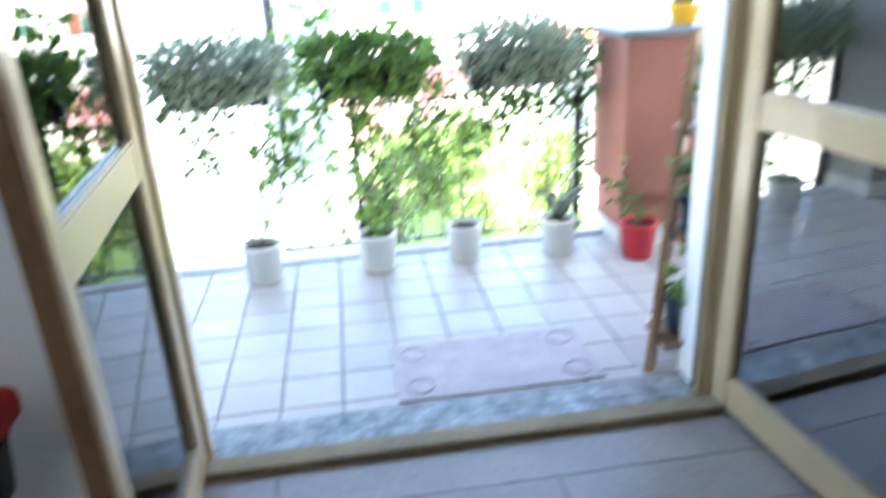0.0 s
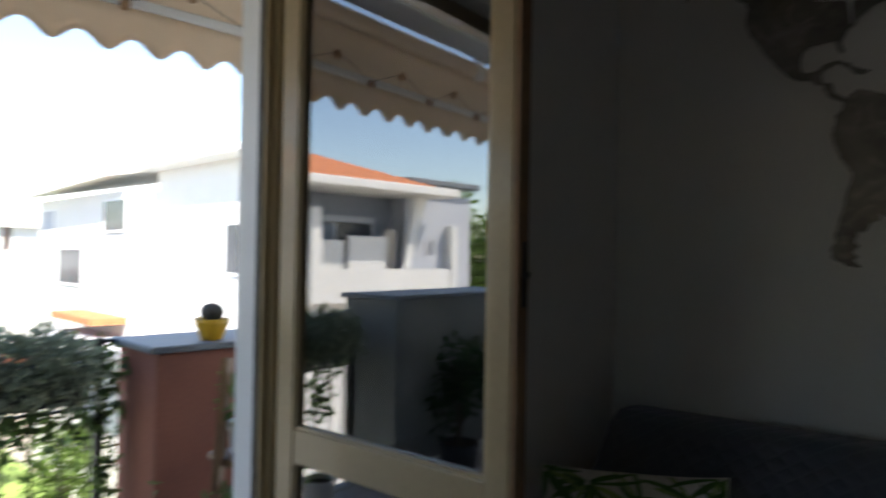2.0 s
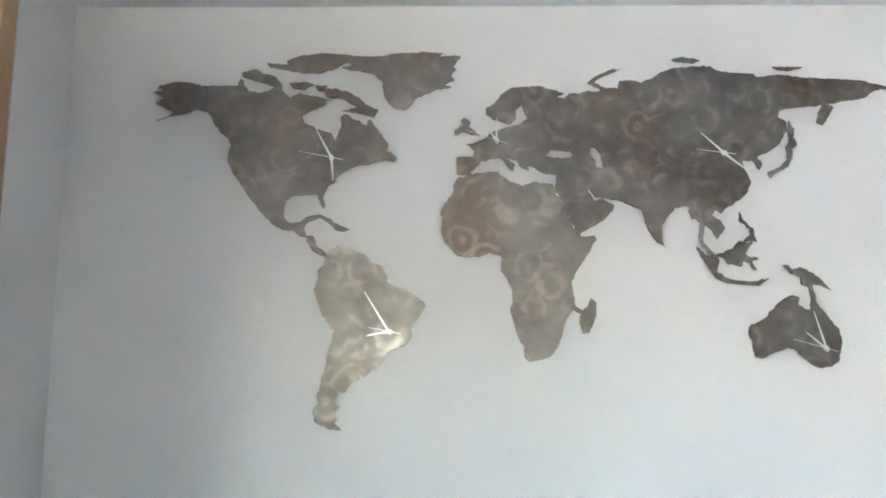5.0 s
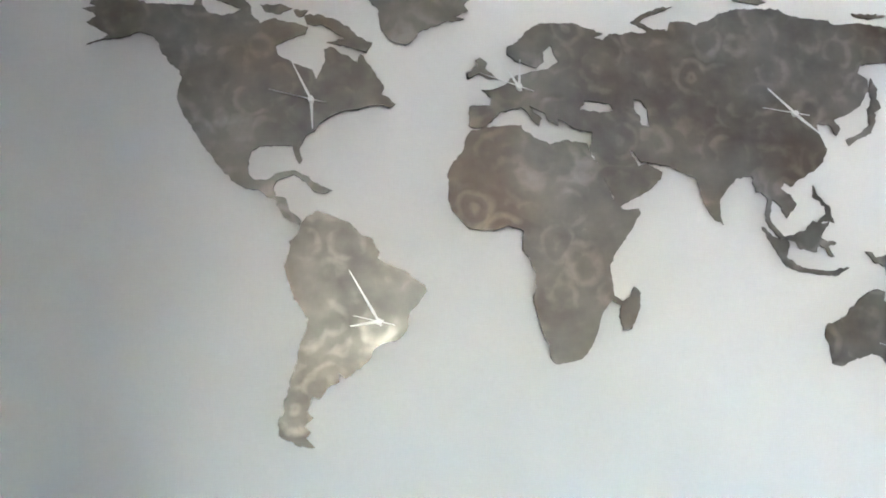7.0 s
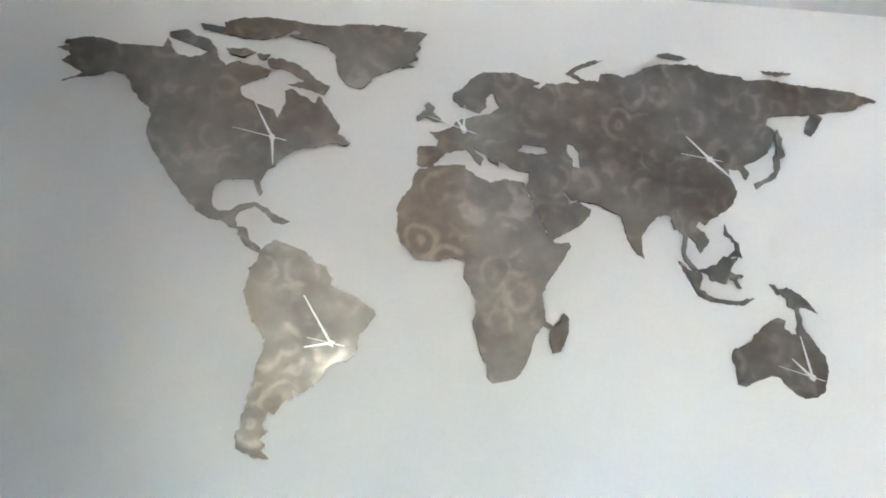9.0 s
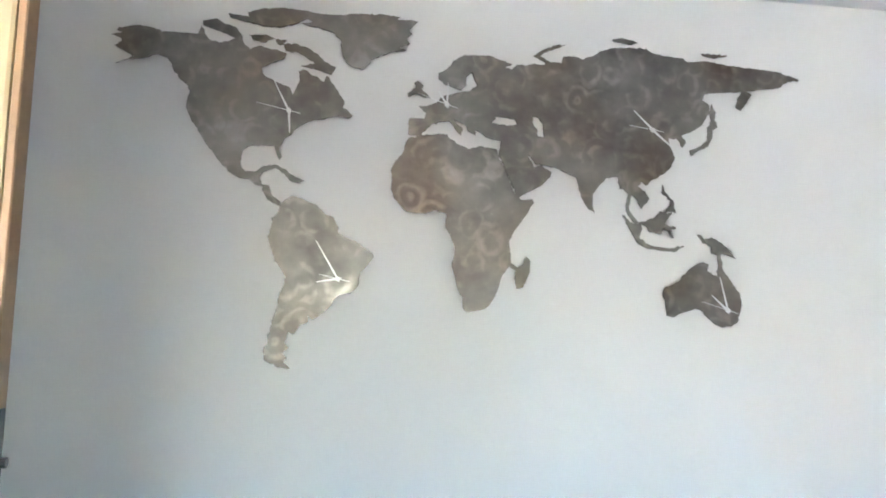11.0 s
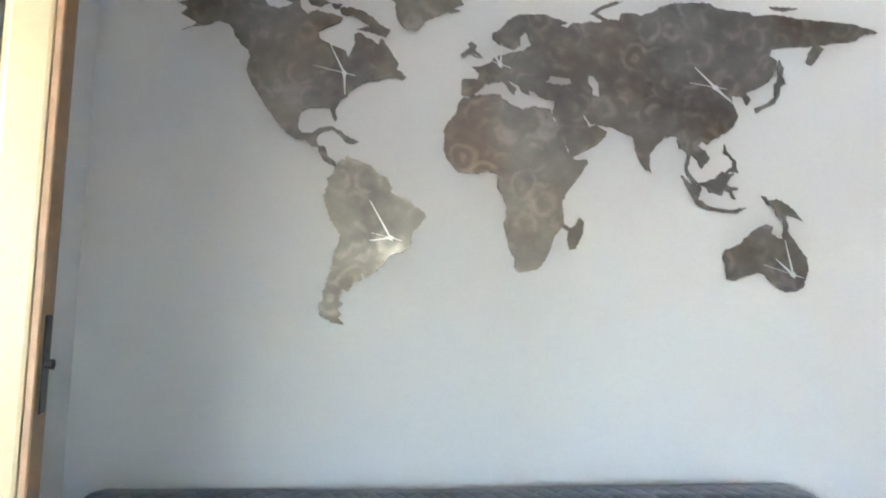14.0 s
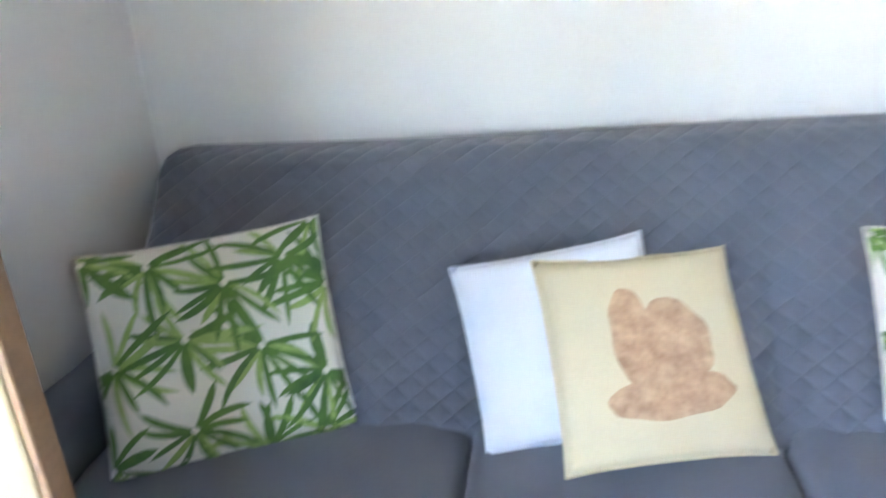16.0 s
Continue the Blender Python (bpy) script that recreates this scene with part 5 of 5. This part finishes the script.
world_map = thing("world_map", "large cut-metal world map with small clocks on the wall", "wall decoration")
plate(world_map, NORTH_WEST + GULF + HUDSON, seed=1)
plate(world_map, SOUTH_EAST + SOUTH_WEST, seed=2)
plate(world_map, AFRICA_EAST + AFRICA_WEST, seed=3)
plate(world_map, EUROPE + ARCTIC + PACIFIC + INDIAN + MEDITERRANEAN, (BLACK_SEA, CASPIAN), seed=4)
for k, lp in enumerate((GREENLAND, BAFFIN, VICTORIA, DEVON, CORNWALLIS, NOVAYA, SEVERNAYA, SIBERIAN, BRITAIN, JAPAN, MADAGASCAR, SUMATRA, BORNEO, PHILIPPINES, GUINEA, AUSTRALIA)):
    plate(world_map, lp, seed=5 + k)
# spacers that hold the plates off the wall
for u, v in ((40, 95), (62, 45), (62, 20), (110, 70), (125, 40), (150, 100), (190, 95), (210, 30), (88, 118)):
    part("spacer", tube(bmesh.new(), [(u / 100, v / 100, -0.018), (u / 100, v / 100, 0.0)], 0.006, 8), METAL, world_map)


def pointer(parent, c, tip, w, z, tail=0.0):
    a, b = Vector((*c, 0)), Vector((c[0] + tip[0], c[1] + tip[1], 0))
    d = (b - a).normalized()
    a -= d * tail
    s = Vector((-d.y, d.x, 0))
    bm = bmesh.new()
    pts = [a + s * w * 0.6, a.lerp(b, 0.25) + s * w, b + s * w * 0.3, b - s * w * 0.3, a.lerp(b, 0.25) - s * w, a - s * w * 0.6]
    vs = [bm.verts.new(Vector((p.x / 100, p.y / 100, z))) for p in pts]
    f = bm.faces.new(vs)
    ext = bmesh.ops.extrude_face_region(bm, geom=[f])
    bmesh.ops.translate(bm, vec=(0, 0, 0.0015), verts=[v for v in ext["geom"] if isinstance(v, bmesh.types.BMVert)])
    bmesh.ops.recalc_face_normals(bm, faces=bm.faces)
    return part("pointer", bm, POINTER, parent)


for c, hour, minute, second in (((58.5, 89.1), (0.6, -7.8), (-5.3, 10.2), (-10.8, 2.3)), ((113.1, 94.5), (-3.1, 4.8), (0.3, 7.7), (-10.4, 3.4)), ((189.3, 89.4), (7.3, -6.0), (-7.3, 7.0), (-9.3, 1.3)), ((77.0, 31.9), (-7.0, -1.2), (-7.6, 12.7), (-6.4, 1.4)), ((216.7, 24.2), (-5.9, 5.3), (-2.8, 12.0), (-10.5, 3.1))):
    clock = part("clock", tube(bmesh.new(), [(c[0] / 100, c[1] / 100, 0.0047), (c[0] / 100, c[1] / 100, 0.0145)], 0.008, 14), POINTER, world_map, "small clock with slim white pointers")
    pointer(clock, c, hour, 0.42, 0.0075, 1.2)
    pointer(clock, c, minute, 0.36, 0.0098, 1.2)
    pointer(clock, c, second, 0.14, 0.0121, 4.0)
world_map.matrix_world = WM

# ---- houses round the garden ----
GZ = -6.6


def window(parent, lo, hi, axis, out, mat=None, sunk=0.12, name="window"):
    """A window set in a facade: axis is the facade's normal (0: x, 1: y), out its sign."""
    lo, hi = list(lo), list(hi)
    fr = bmesh.new()
    t = 0.07
    other = 1 - axis
    def b(l2, h2, z0, z1, d0, d1):
        p, q = [0, 0, z0], [0, 0, z1]
        p[other], q[other] = l2, h2
        p[axis], q[axis] = sorted((lo[axis] + out * d0, lo[axis] + out * d1))
        box(fr, p, q)
    b(lo[other], lo[other] + t, lo[2], hi[2], -0.02, 0.03)
    b(hi[other] - t, hi[other], lo[2], hi[2], -0.02, 0.03)
    b(lo[other] + t, hi[other] - t, hi[2] - t, hi[2], -0.02, 0.03)
    b(lo[other] + t, hi[other] - t, lo[2], lo[2] + t, -0.02, 0.05)
    w_ = part(name, fr, WHITE_PAINT, parent)
    p, q = [0, 0, lo[2] + t], [0, 0, hi[2] - t]
    p[other], q[other] = lo[other] + t, hi[other] - t
    p[axis], q[axis] = sorted((lo[axis] + out * 0.004, lo[axis] + out * 0.015))
    part("pane", boxed(p, q), mat or DARKGLASS, w_)
    return w_


def hip_roof(x0, x1, y0, y1, z, rise, over, parent, mat=ROOF):
    bm = bmesh.new()
    x0, x1, y0, y1 = x0 - over, x1 + over, y0 - over, y1 + over
    w_, d_ = x1 - x0, y1 - y0
    k = min(w_, d_) / 2
    if w_ > d_:
        r0, r1 = (x0 + k, (y0 + y1) / 2), (x1 - k, (y0 + y1) / 2)
    else:
        r0, r1 = ((x0 + x1) / 2, y0 + k), ((x0 + x1) / 2, y1 - k)
    base = [bm.verts.new((x, y, z)) for x, y in ((x0, y0), (x1, y0), (x1, y1), (x0, y1))]
    a, b = bm.verts.new((*r0, z + rise)), bm.verts.new((*r1, z + rise))
    if w_ > d_:
        fs = ((base[0], base[1], b, a), (base[1], base[2], b), (base[2], base[3], a, b), (base[3], base[0], a))
    else:
        fs = ((base[0], base[1], a), (base[1], base[2], b, a), (base[2], base[3], b), (base[3], base[0], a, b))
    for f in fs:
        bm.faces.new(f)
    bm.faces.new(base[::-1])
    return part("roof", bm, mat, parent)


# white house that closes the garden on one side, with a drainpipe; its side's shade is put into the wall colours
ha = thing("house", "white house, tinted blue-grey for its shade, with an overhanging flat roof", "house", "houses round the garden")
part("wall", boxed((-4.2, 12.0, GZ), (-1.52, 16.4, 3.05)), HOUSE_SHADE_TINT, ha)
part("roof", boxed((-4.4, 11.85, 3.05), (-1.38, 16.6, 3.22), 0.02), HOUSE_SHADE_TINT, ha)
# Grey colour carries the shade on this wall
part("wall", boxed((-4.2, 16.7, GZ), (-0.42, 20.0, 2.75)), HOUSE_GREY_SHADE, ha)
part("drainpipe", tube(bmesh.new(), [(-1.40, 16.55, GZ), (-1.40, 16.55, 2.9)], 0.07, 10), IRON, ha)
part("canopy", boxed((-1.5, 16.0, 2.72), (-0.35, 16.69, 2.92), 0.02), TERRA, ha, "terracotta coloured canopy")
part("chimney", boxed((-1.75, 17.0, 2.76), (-1.35, 17.5, 3.25)), HOUSE_WHITE, ha)
window(ha, (-1.0, 16.70, 1.15), (-0.68, 16.70, 1.6), 1, -1)
window(ha, (-3.4, 12.0, 0.6), (-2.3, 12.0, 1.9), 1, -1, SHUTTER)

# salmon house at the far end, with white parapets and green shutters
hp = thing("house", "salmon and white house with loggias and green shutters", "house", "houses round the garden")
PY = 40.0
part("wall", boxed((-9.0, PY + 1.2, GZ), (16.0, PY + 10, 2.55)), HOUSE_PINK, hp)
for x0, x1, z0, z1 in ((-9, -1.0, GZ, 2.54), (-1.0, 16, -3.6, -0.75), (-1.0, 16, 0.42, 1.42), (-1.0, 1.95, -0.75, 0.42), (5.55, 16, -0.75, 0.42), (3.35, 3.95, -0.75, 0.42), (3.35, 3.95, 1.42, 2.88), (8.3, 8.75, 1.42, 2.54), (9.15, 16, 1.42, 2.54), (-1.0, 16, GZ, -4.6)):
    part("parapet", boxed((x0, PY - (0.04 if z1 - z0 > 2.5 else 0), z0), (x1, PY + 1.0, z1)), HOUSE_WHITE, hp)
for x0, x1, z in ((-9.2, 2.3, 2.55), (2.1, 3.4, 2.9), (3.9, 5.7, 2.9), (5.5, 16.2, 2.55)):
    part("roof", boxed((x0, PY - 0.3, z), (x1, PY + 10, z + 0.22)), HOUSE_WHITE, hp)
part("gable", boxed((2.1, PY + 0.9, 2.5), (5.7, PY + 9, 2.9)), HOUSE_PINK, hp)
for x0, x1, z0, z1 in ((-0.75, 0.2, 1.42, 2.3), (2.0, 2.8, 0.45, 2.3), (4.4, 5.3, 1.42, 2.2), (7.2, 8.1, 1.42, 2.3), (2.3, 3.2, -0.75, 0.2), (4.2, 5.0, -0.75, 0.2)):
    window(hp, (x0, PY + 1.2, z0), (x1, PY + 1.2, z1), 1, -1, SHUTTER)
for x0, x1, z0, z1 in ((0.65, 1.15, 1.7, 2.2), (6.2, 6.65, 1.7, 2.2)):
    window(hp, (x0, PY + 1.2, z0), (x1, PY + 1.2, z1), 1, -1)
for x0, x1, z0, z1 in ((-0.6, 0.3, -0.9, 0.1), (1.0, 1.35, -0.6, -0.1), (6.9, 7.6, -0.7, 0.1), (-0.6, 0.3, -3.4, -2.2), (6.9, 7.6, -3.4, -2.2)):
    window(hp, (x0, PY, z0), (x1, PY, z1), 1, -1, SHUTTER)

# long white house on the other side of the garden
hw = thing("house", "long white house with a projecting roof and balconies", "house", "houses round the garden")
part("wall", boxed((8.3, 6.0, GZ), (16.0, 20.6, 3.75)), HOUSE_WHITE, hw)
part("roof", boxed((7.75, 5.5, 3.75), (16.4, 20.9, 3.95), 0.03), HOUSE_WHITE, hw)
part("wall", boxed((7.6, 20.6, GZ), (15.0, 29.5, 3.2)), HOUSE_WHITE, hw)
rb = bmesh.new()
vs = [rb.verts.new(p) for p in ((7.0, 20.95, 3.55), (7.0, 29.9, 3.3), (15.4, 29.9, 5.0), (15.4, 20.95, 5.2), (7.0, 20.95, 3.75), (7.0, 29.9, 3.5), (15.4, 29.9, 5.2), (15.4, 20.95, 5.4))]
for f in ((3, 2, 1, 0), (4, 5, 6, 7), (0, 1, 5, 4), (1, 2, 6, 5), (2, 3, 7, 6), (3, 0, 4, 7)):
    rb.faces.new([vs[i] for i in f])
part("roof", rb, HOUSE_WHITE, hw)
part("chimney", boxed((9.0, 19.4, 3.96), (9.6, 20.0, 4.35)), HOUSE_GREY_SHADE, hw)
for y0, y1, z0, z1 in ((24.6, 27.2, 0.3, 1.55), (22.3, 22.8, 0.85, 1.3), (21.0, 22.9, 2.0, 3.0), (27.6, 29.2, 0.3, 2.9)):
    window(hw, (7.6, y0, z0), (7.6, y1, z1), 0, -1, HOUSE_GREY_SHADE if y0 > 27 else None)
part("canopy", boxed((6.2, 14.5, -1.1), (8.3, 24.0, -0.95)), HOUSE_GREY_SHADE, hw)
for y0, y1 in ((8.0, 9.2), (12.0, 13.4), (15.5, 16.6)):
    window(hw, (8.3, y0, 0.9), (8.3, y1, 2.2), 0, -1)
part("canopy", boxed((6.6, 20.8, -0.6), (7.6, 24.4, -0.42)), ROOF, hw)

# white house with an orange hipped roof and a deep loggia
hc = thing("house", "white house with an orange hipped roof and deep loggia", "house", "houses round the garden")
# Recessed back wall, darkened to stand for shade under the eave
part("wall", boxed((-13.6, 18.6, GZ), (-3.0, 27.0, 3.4)), LOGGIA_SHADE, hc)
# The tower's shaded face is given as a grey wall colour
part("wall", boxed((-16.8, 17.9, GZ), (-13.6, 26.0, 3.6)), HOUSE_GREY_SHADE, hc)
part("roof", boxed((-17.0, 17.6, 3.9), (-13.5, 26.3, 4.1), 0.03), SLATE, hc)
part("parapet", boxed((-14.89, 17.0, 0.35), (-4.5, 17.2, 1.05)), HOUSE_WHITE, hc)
part("floor_slab", boxed((-14.89, 17.0, 0.05), (-4.5, 17.89, 0.349)), HOUSE_WHITE, hc)
part("wall", boxed((-14.4, 17.6, GZ), (-4.5, 18.6, 0.05)), HOUSE_WHITE, hc)
part("eave", boxed((-14.6, 16.3, 3.4), (-2.6, 27.4, 3.66), 0.03), HOUSE_WHITE, hc)
hip_roof(-14.0, -3.0, 17.2, 27.0, 3.661, 1.9, 0.5, hc)
for x0, x1, zt in ((-9.55, -9.2, 2.8), (-15.15, -14.9, 2.5), (-6.5, -6.2, 3.39)):
    part("pillar", boxed((x0, 16.95, 0.06), (x1, 17.25, zt)), HOUSE_WHITE, hc)
part("partition", boxed((-9.19, 17.3, 0.36), (-6.6, 17.42, 2.75)), HOUSE_GREY_SHADE, hc, "grey rendered partition")
part("door_leaf", boxed((-8.1, 17.26, 0.36), (-7.55, 17.299, 2.0), 0.01), HOUSE_WHITE, hc, "white door leaf")
part("partition", boxed((-10.75, 17.5, 0.36), (-9.6, 17.62, 1.9)), HOUSE_WHITE, hc)
part("partition", boxed((-12.4, 17.45, 0.36), (-10.9, 17.57, 2.05)), HOUSE_WHITE, hc)
part("partition", boxed((-12.95, 17.6, 0.36), (-12.45, 17.7, 2.3)), PAVING, hc, "beige rendered partition")
for x0, x1, z0, z1 in ((-14.89, -14.35, 0.36, 2.5), (-13.85, -13.3, 0.36, 2.5), (-14.349, -13.851, 0.36, 1.5), (-14.349, -13.851, 1.98, 2.5)):
    part("partition", boxed((x0, 17.3, z0), (x1, 17.45, z1)), HOUSE_GREY_SHADE, hc, "grey rendered partition")
sb = bmesh.new()
vs = [sb.verts.new(p) for p in ((-12.9, 17.15, 1.06), (-13.15, 17.15, 1.06), (-13.85, 17.15, 3.39), (-13.35, 17.15, 3.39), (-12.9, 17.29, 1.06), (-13.15, 17.29, 1.06), (-13.85, 17.29, 3.39), (-13.35, 17.29, 3.39))]
for f in ((0, 1, 2, 3), (7, 6, 5, 4), (0, 4, 5, 1), (1, 5, 6, 2), (2, 6, 7, 3), (3, 7, 4, 0)):
    sb.faces.new([vs[i] for i in f])
part("brace", sb, HOUSE_WHITE, hc, "slanting white brace")
for x0, x1, z0, z1 in ((-10.7, -9.8, 1.1, 2.7), (-12.8, -11.2, 1.1, 2.6), (-8.9, -8.3, 0.4, 2.5)):
    window(hc, (x0, 18.6, z0), (x1, 18.6, z1), 1, -1, HOUSE_GREY_SHADE if x0 > -11 else None)
part("slit_window", boxed((-15.75, 17.88, 0.9), (-15.45, 17.899, 2.4)), DARKGLASS, hc)
part("awning_case", boxed((-12.6, 18.3, 2.5), (-10.6, 18.599, 2.7)), HOUSE_GREY_SHADE, hc)
SWING = Matrix.Translation((1.07, 1.8, 0)) @ pose(0, 0, 0, 0, 0, 8.8) @ Matrix.Translation((-1.07, -1.8, 0))
hc.matrix_world = SWING

# ---- ground ----
ground = setting("ground", boxed((-600, -600, GZ - 1), (600, 900, GZ)), EARTH, "pale dry ground of the shared garden", "ground")
setting("lawn", boxed((0.8, 12.0, GZ + 0.005), (7.4, 38.0, GZ + 0.06)), GRASS, "bright green lawn of the shared garden", "lawn")
setting("pavement", boxed((-12, 2.6, GZ + 0.005), (20, 9.0, GZ + 0.05)), PAVING, "pale paved path around the houses", "path")
setting("path", boxed((5.6, 12.5, GZ + 0.061), (6.4, 26.0, GZ + 0.08)), PAVING, "pale paved garden path", "path")
setting("yard", boxed((-4.0, 20.5, GZ + 0.005), (0.79, 39.0, GZ + 0.045)), PAVING, "pale paved yard behind the lawn", "yard")
# Stands in for the house's lower wall, its shade put into the grey
shed = thing("shaded_wall_block", "grey block standing in for the shaded lower house wall", "shed")
part("wall", boxed((-1.55, 15.0, GZ), (-0.05, 16.2, -2.75)), HOUSE_GREY_SHADE, shed)
part("roof", boxed((-1.6, 14.9, -2.749), (0.05, 16.25, -2.62), 0.02), HOUSE_WHITE, shed)


def bush(name, label, at, size, n, leaf, mat, seed, category="shrub", trunk=0.0, shape="oval"):
    """A crown of leaf clumps on a branching stem."""
    r = np.random.default_rng(seed)
    ob = thing(name, label, category, at=at)
    h = trunk
    sx, sy, sz = size
    part("trunk", tube(bmesh.new(), [(0, 0, 0), (0.03 * sx, 0, h * 0.5), (0, 0.02 * sy, h + sz * 0.5), (0.05 * sx, 0, h + sz * 1.2)], [0.05 * sx + 0.03, 0.045 * sx + 0.02, 0.03 * sx, 0.01], 8), BARK, ob)
    k = 16
    cen = r.normal(size=(k, 3))
    cen /= np.linalg.norm(cen, axis=1)[:, None]
    cen *= r.uniform(0.35, 0.85, k)[:, None]
    for c in cen[:7]:
        tgt = (c[0] * sx, c[1] * sy, h + sz + c[2] * sz)
        part("limb", tube(bmesh.new(), [(0, 0, h + 0.15 * sz), (tgt[0] * 0.5, tgt[1] * 0.5, (h + 0.2 * sz + tgt[2]) / 2), tgt], [0.03 * sx, 0.02 * sx, 0.006], 6), BARK, ob)
    which = r.integers(0, k, n)
    c = r.normal(size=(n, 3))
    c /= np.linalg.norm(c, axis=1)[:, None]
    p = cen[which] + c * 0.38 * r.uniform(0.3, 1, n)[:, None] ** 0.5
    places = p * np.array((sx, sy, sz)) + np.array((0, 0, h + sz))
    leaves("crown", places, leaf * r.uniform(0.6, 1.4, n), shape, mat, ob, r, 0.2, c)
    return ob


bush("shrub", "bright green rounded garden shrub on the lawn", (2.6, 25.0, GZ), (1.5, 1.4, 1.6), 2600, 0.20, TREE_LEAF, 51)
bush("shrub", "bright green rounded garden shrub on the lawn", (4.6, 27.5, GZ), (1.7, 1.4, 1.5), 2600, 0.20, TREE_LEAF, 52)
bush("shrub", "pale green garden shrub beside the path", (6.7, 23.0, GZ), (1.2, 1.1, 1.5), 2000, 0.18, TREE_LEAF, 53)
bush("shrub", "bright green rounded garden shrub on the lawn", (3.6, 21.0, GZ), (1.0, 1.0, 0.8), 1600, 0.15, TREE_LEAF, 60)
bush("shrub", "bright green rounded garden shrub on the lawn", (5.3, 18.5, GZ), (1.1, 1.0, 1.0), 1700, 0.15, TREE_LEAF, 61)
bush("shrub", "dark green upright hedge plant beside the lower house wall", (0.75, 15.4, GZ), (0.75, 0.7, 2.4), 2600, 0.14, HEDGE_LEAF, 54)
bush("flowering_shrub", "oleander shrub with pink blossom by the far house", (3.5, 35.0, GZ), (3.0, 2.0, 2.4), 3600, 0.2, BLOSSOM, 55)
bush("flowering_shrub", "oleander shrub with pink blossom by the far house", (0.6, 35.5, GZ), (2.2, 2.0, 2.2), 3000, 0.2, BLOSSOM, 56)
bush("tree", "broad-leaved green tree behind the house", SWING @ Vector((-19.0, 20.0, GZ)), (2.0, 2.0, 4.4), 5200, 0.26, TREE_LEAF, 57, "tree", 3.0)
bush("tree", "broad-leaved green tree behind the house", SWING @ Vector((-22.5, 17.0, GZ)), (2.2, 2.2, 5.0), 5200, 0.26, TREE_LEAF, 58, "tree", 3.0)
bush("tree", "green tree beyond the far house", (14.5, 34.0, GZ), (2.4, 2.4, 2.6), 3600, 0.26, TREE_LEAF, 59, "tree", 3.0)

for bx, by, bs in ((-1.42, 3.36, 0.9), (-1.98, 3.38, 1.0)):
    pot("flower_pot", (bx, by, 0.0), 0.13, 0.24, POT_BLACK, "dark plastic pot with an upright shrub on the balcony", "pots by the dark parapet")
    bush("potted_shrub", "dark green upright shrub in a pot by the parapet", (bx, by, 0.2), (0.19, 0.15, 0.42 * bs), 900, 0.05, HEDGE_LEAF, int(70 + bs * 10))

# ---- tiles and planks, piece by piece ----
TX, TY = 0.204, 0.187
tile_mesh = {}
x0 = -0.11 - 13 * TX
for i in range(27):
    for j in range(8):
        a = (x0 + i * TX + 0.003, 3.461 + 0.187 - (j - 1) * TY - TY + 0.003)
        lo, hi = [a[0], max(a[1], YOUT + 0.022)], [a[0] + TX - 0.006, min(a[1] + TY - 0.006, KY - 0.004)]
        if hi[1] - lo[1] < 0.03:
            continue
        key = (round(hi[0] - lo[0], 3), round(hi[1] - lo[1], 3))
        if key not in tile_mesh:
            first = part("tile", boxed((0, 0, -0.013), (key[0], key[1], 0.0), 0.002), TILE, balcony)
            tile_mesh[key] = first.data
            first.location = (lo[0], lo[1], 0)
        else:
            o = new("tile", tile_mesh[key])
            o.parent, o.location = balcony, (lo[0], lo[1], random.uniform(-0.0006, 0.0006))
plank_mesh = {}
row, y = 0, YN + 0.036
while y > YS:
    y1, y0 = y, max(y - 0.193, YS)
    x = XWEST - (row * 0.43) % 1.2
    while x < XE:
        lo, hi = max(x, XWEST), min(x + 1.2, XE)
        if hi - lo > 0.02:
            key = (round(hi - lo, 3), round(y1 - y0, 3))
            if key not in plank_mesh:
                o = part("plank", boxed((0, 0, -0.012), (key[0] - 0.002, key[1] - 0.002, 0.0), 0.0012), LAMINATE, floor)
                plank_mesh[key] = o.data
            else:
                o = new("plank", plank_mesh[key])
                o.parent = floor
            o.location = (lo, y0, 0)
        x += 1.2
    y -= 0.193
    row += 1
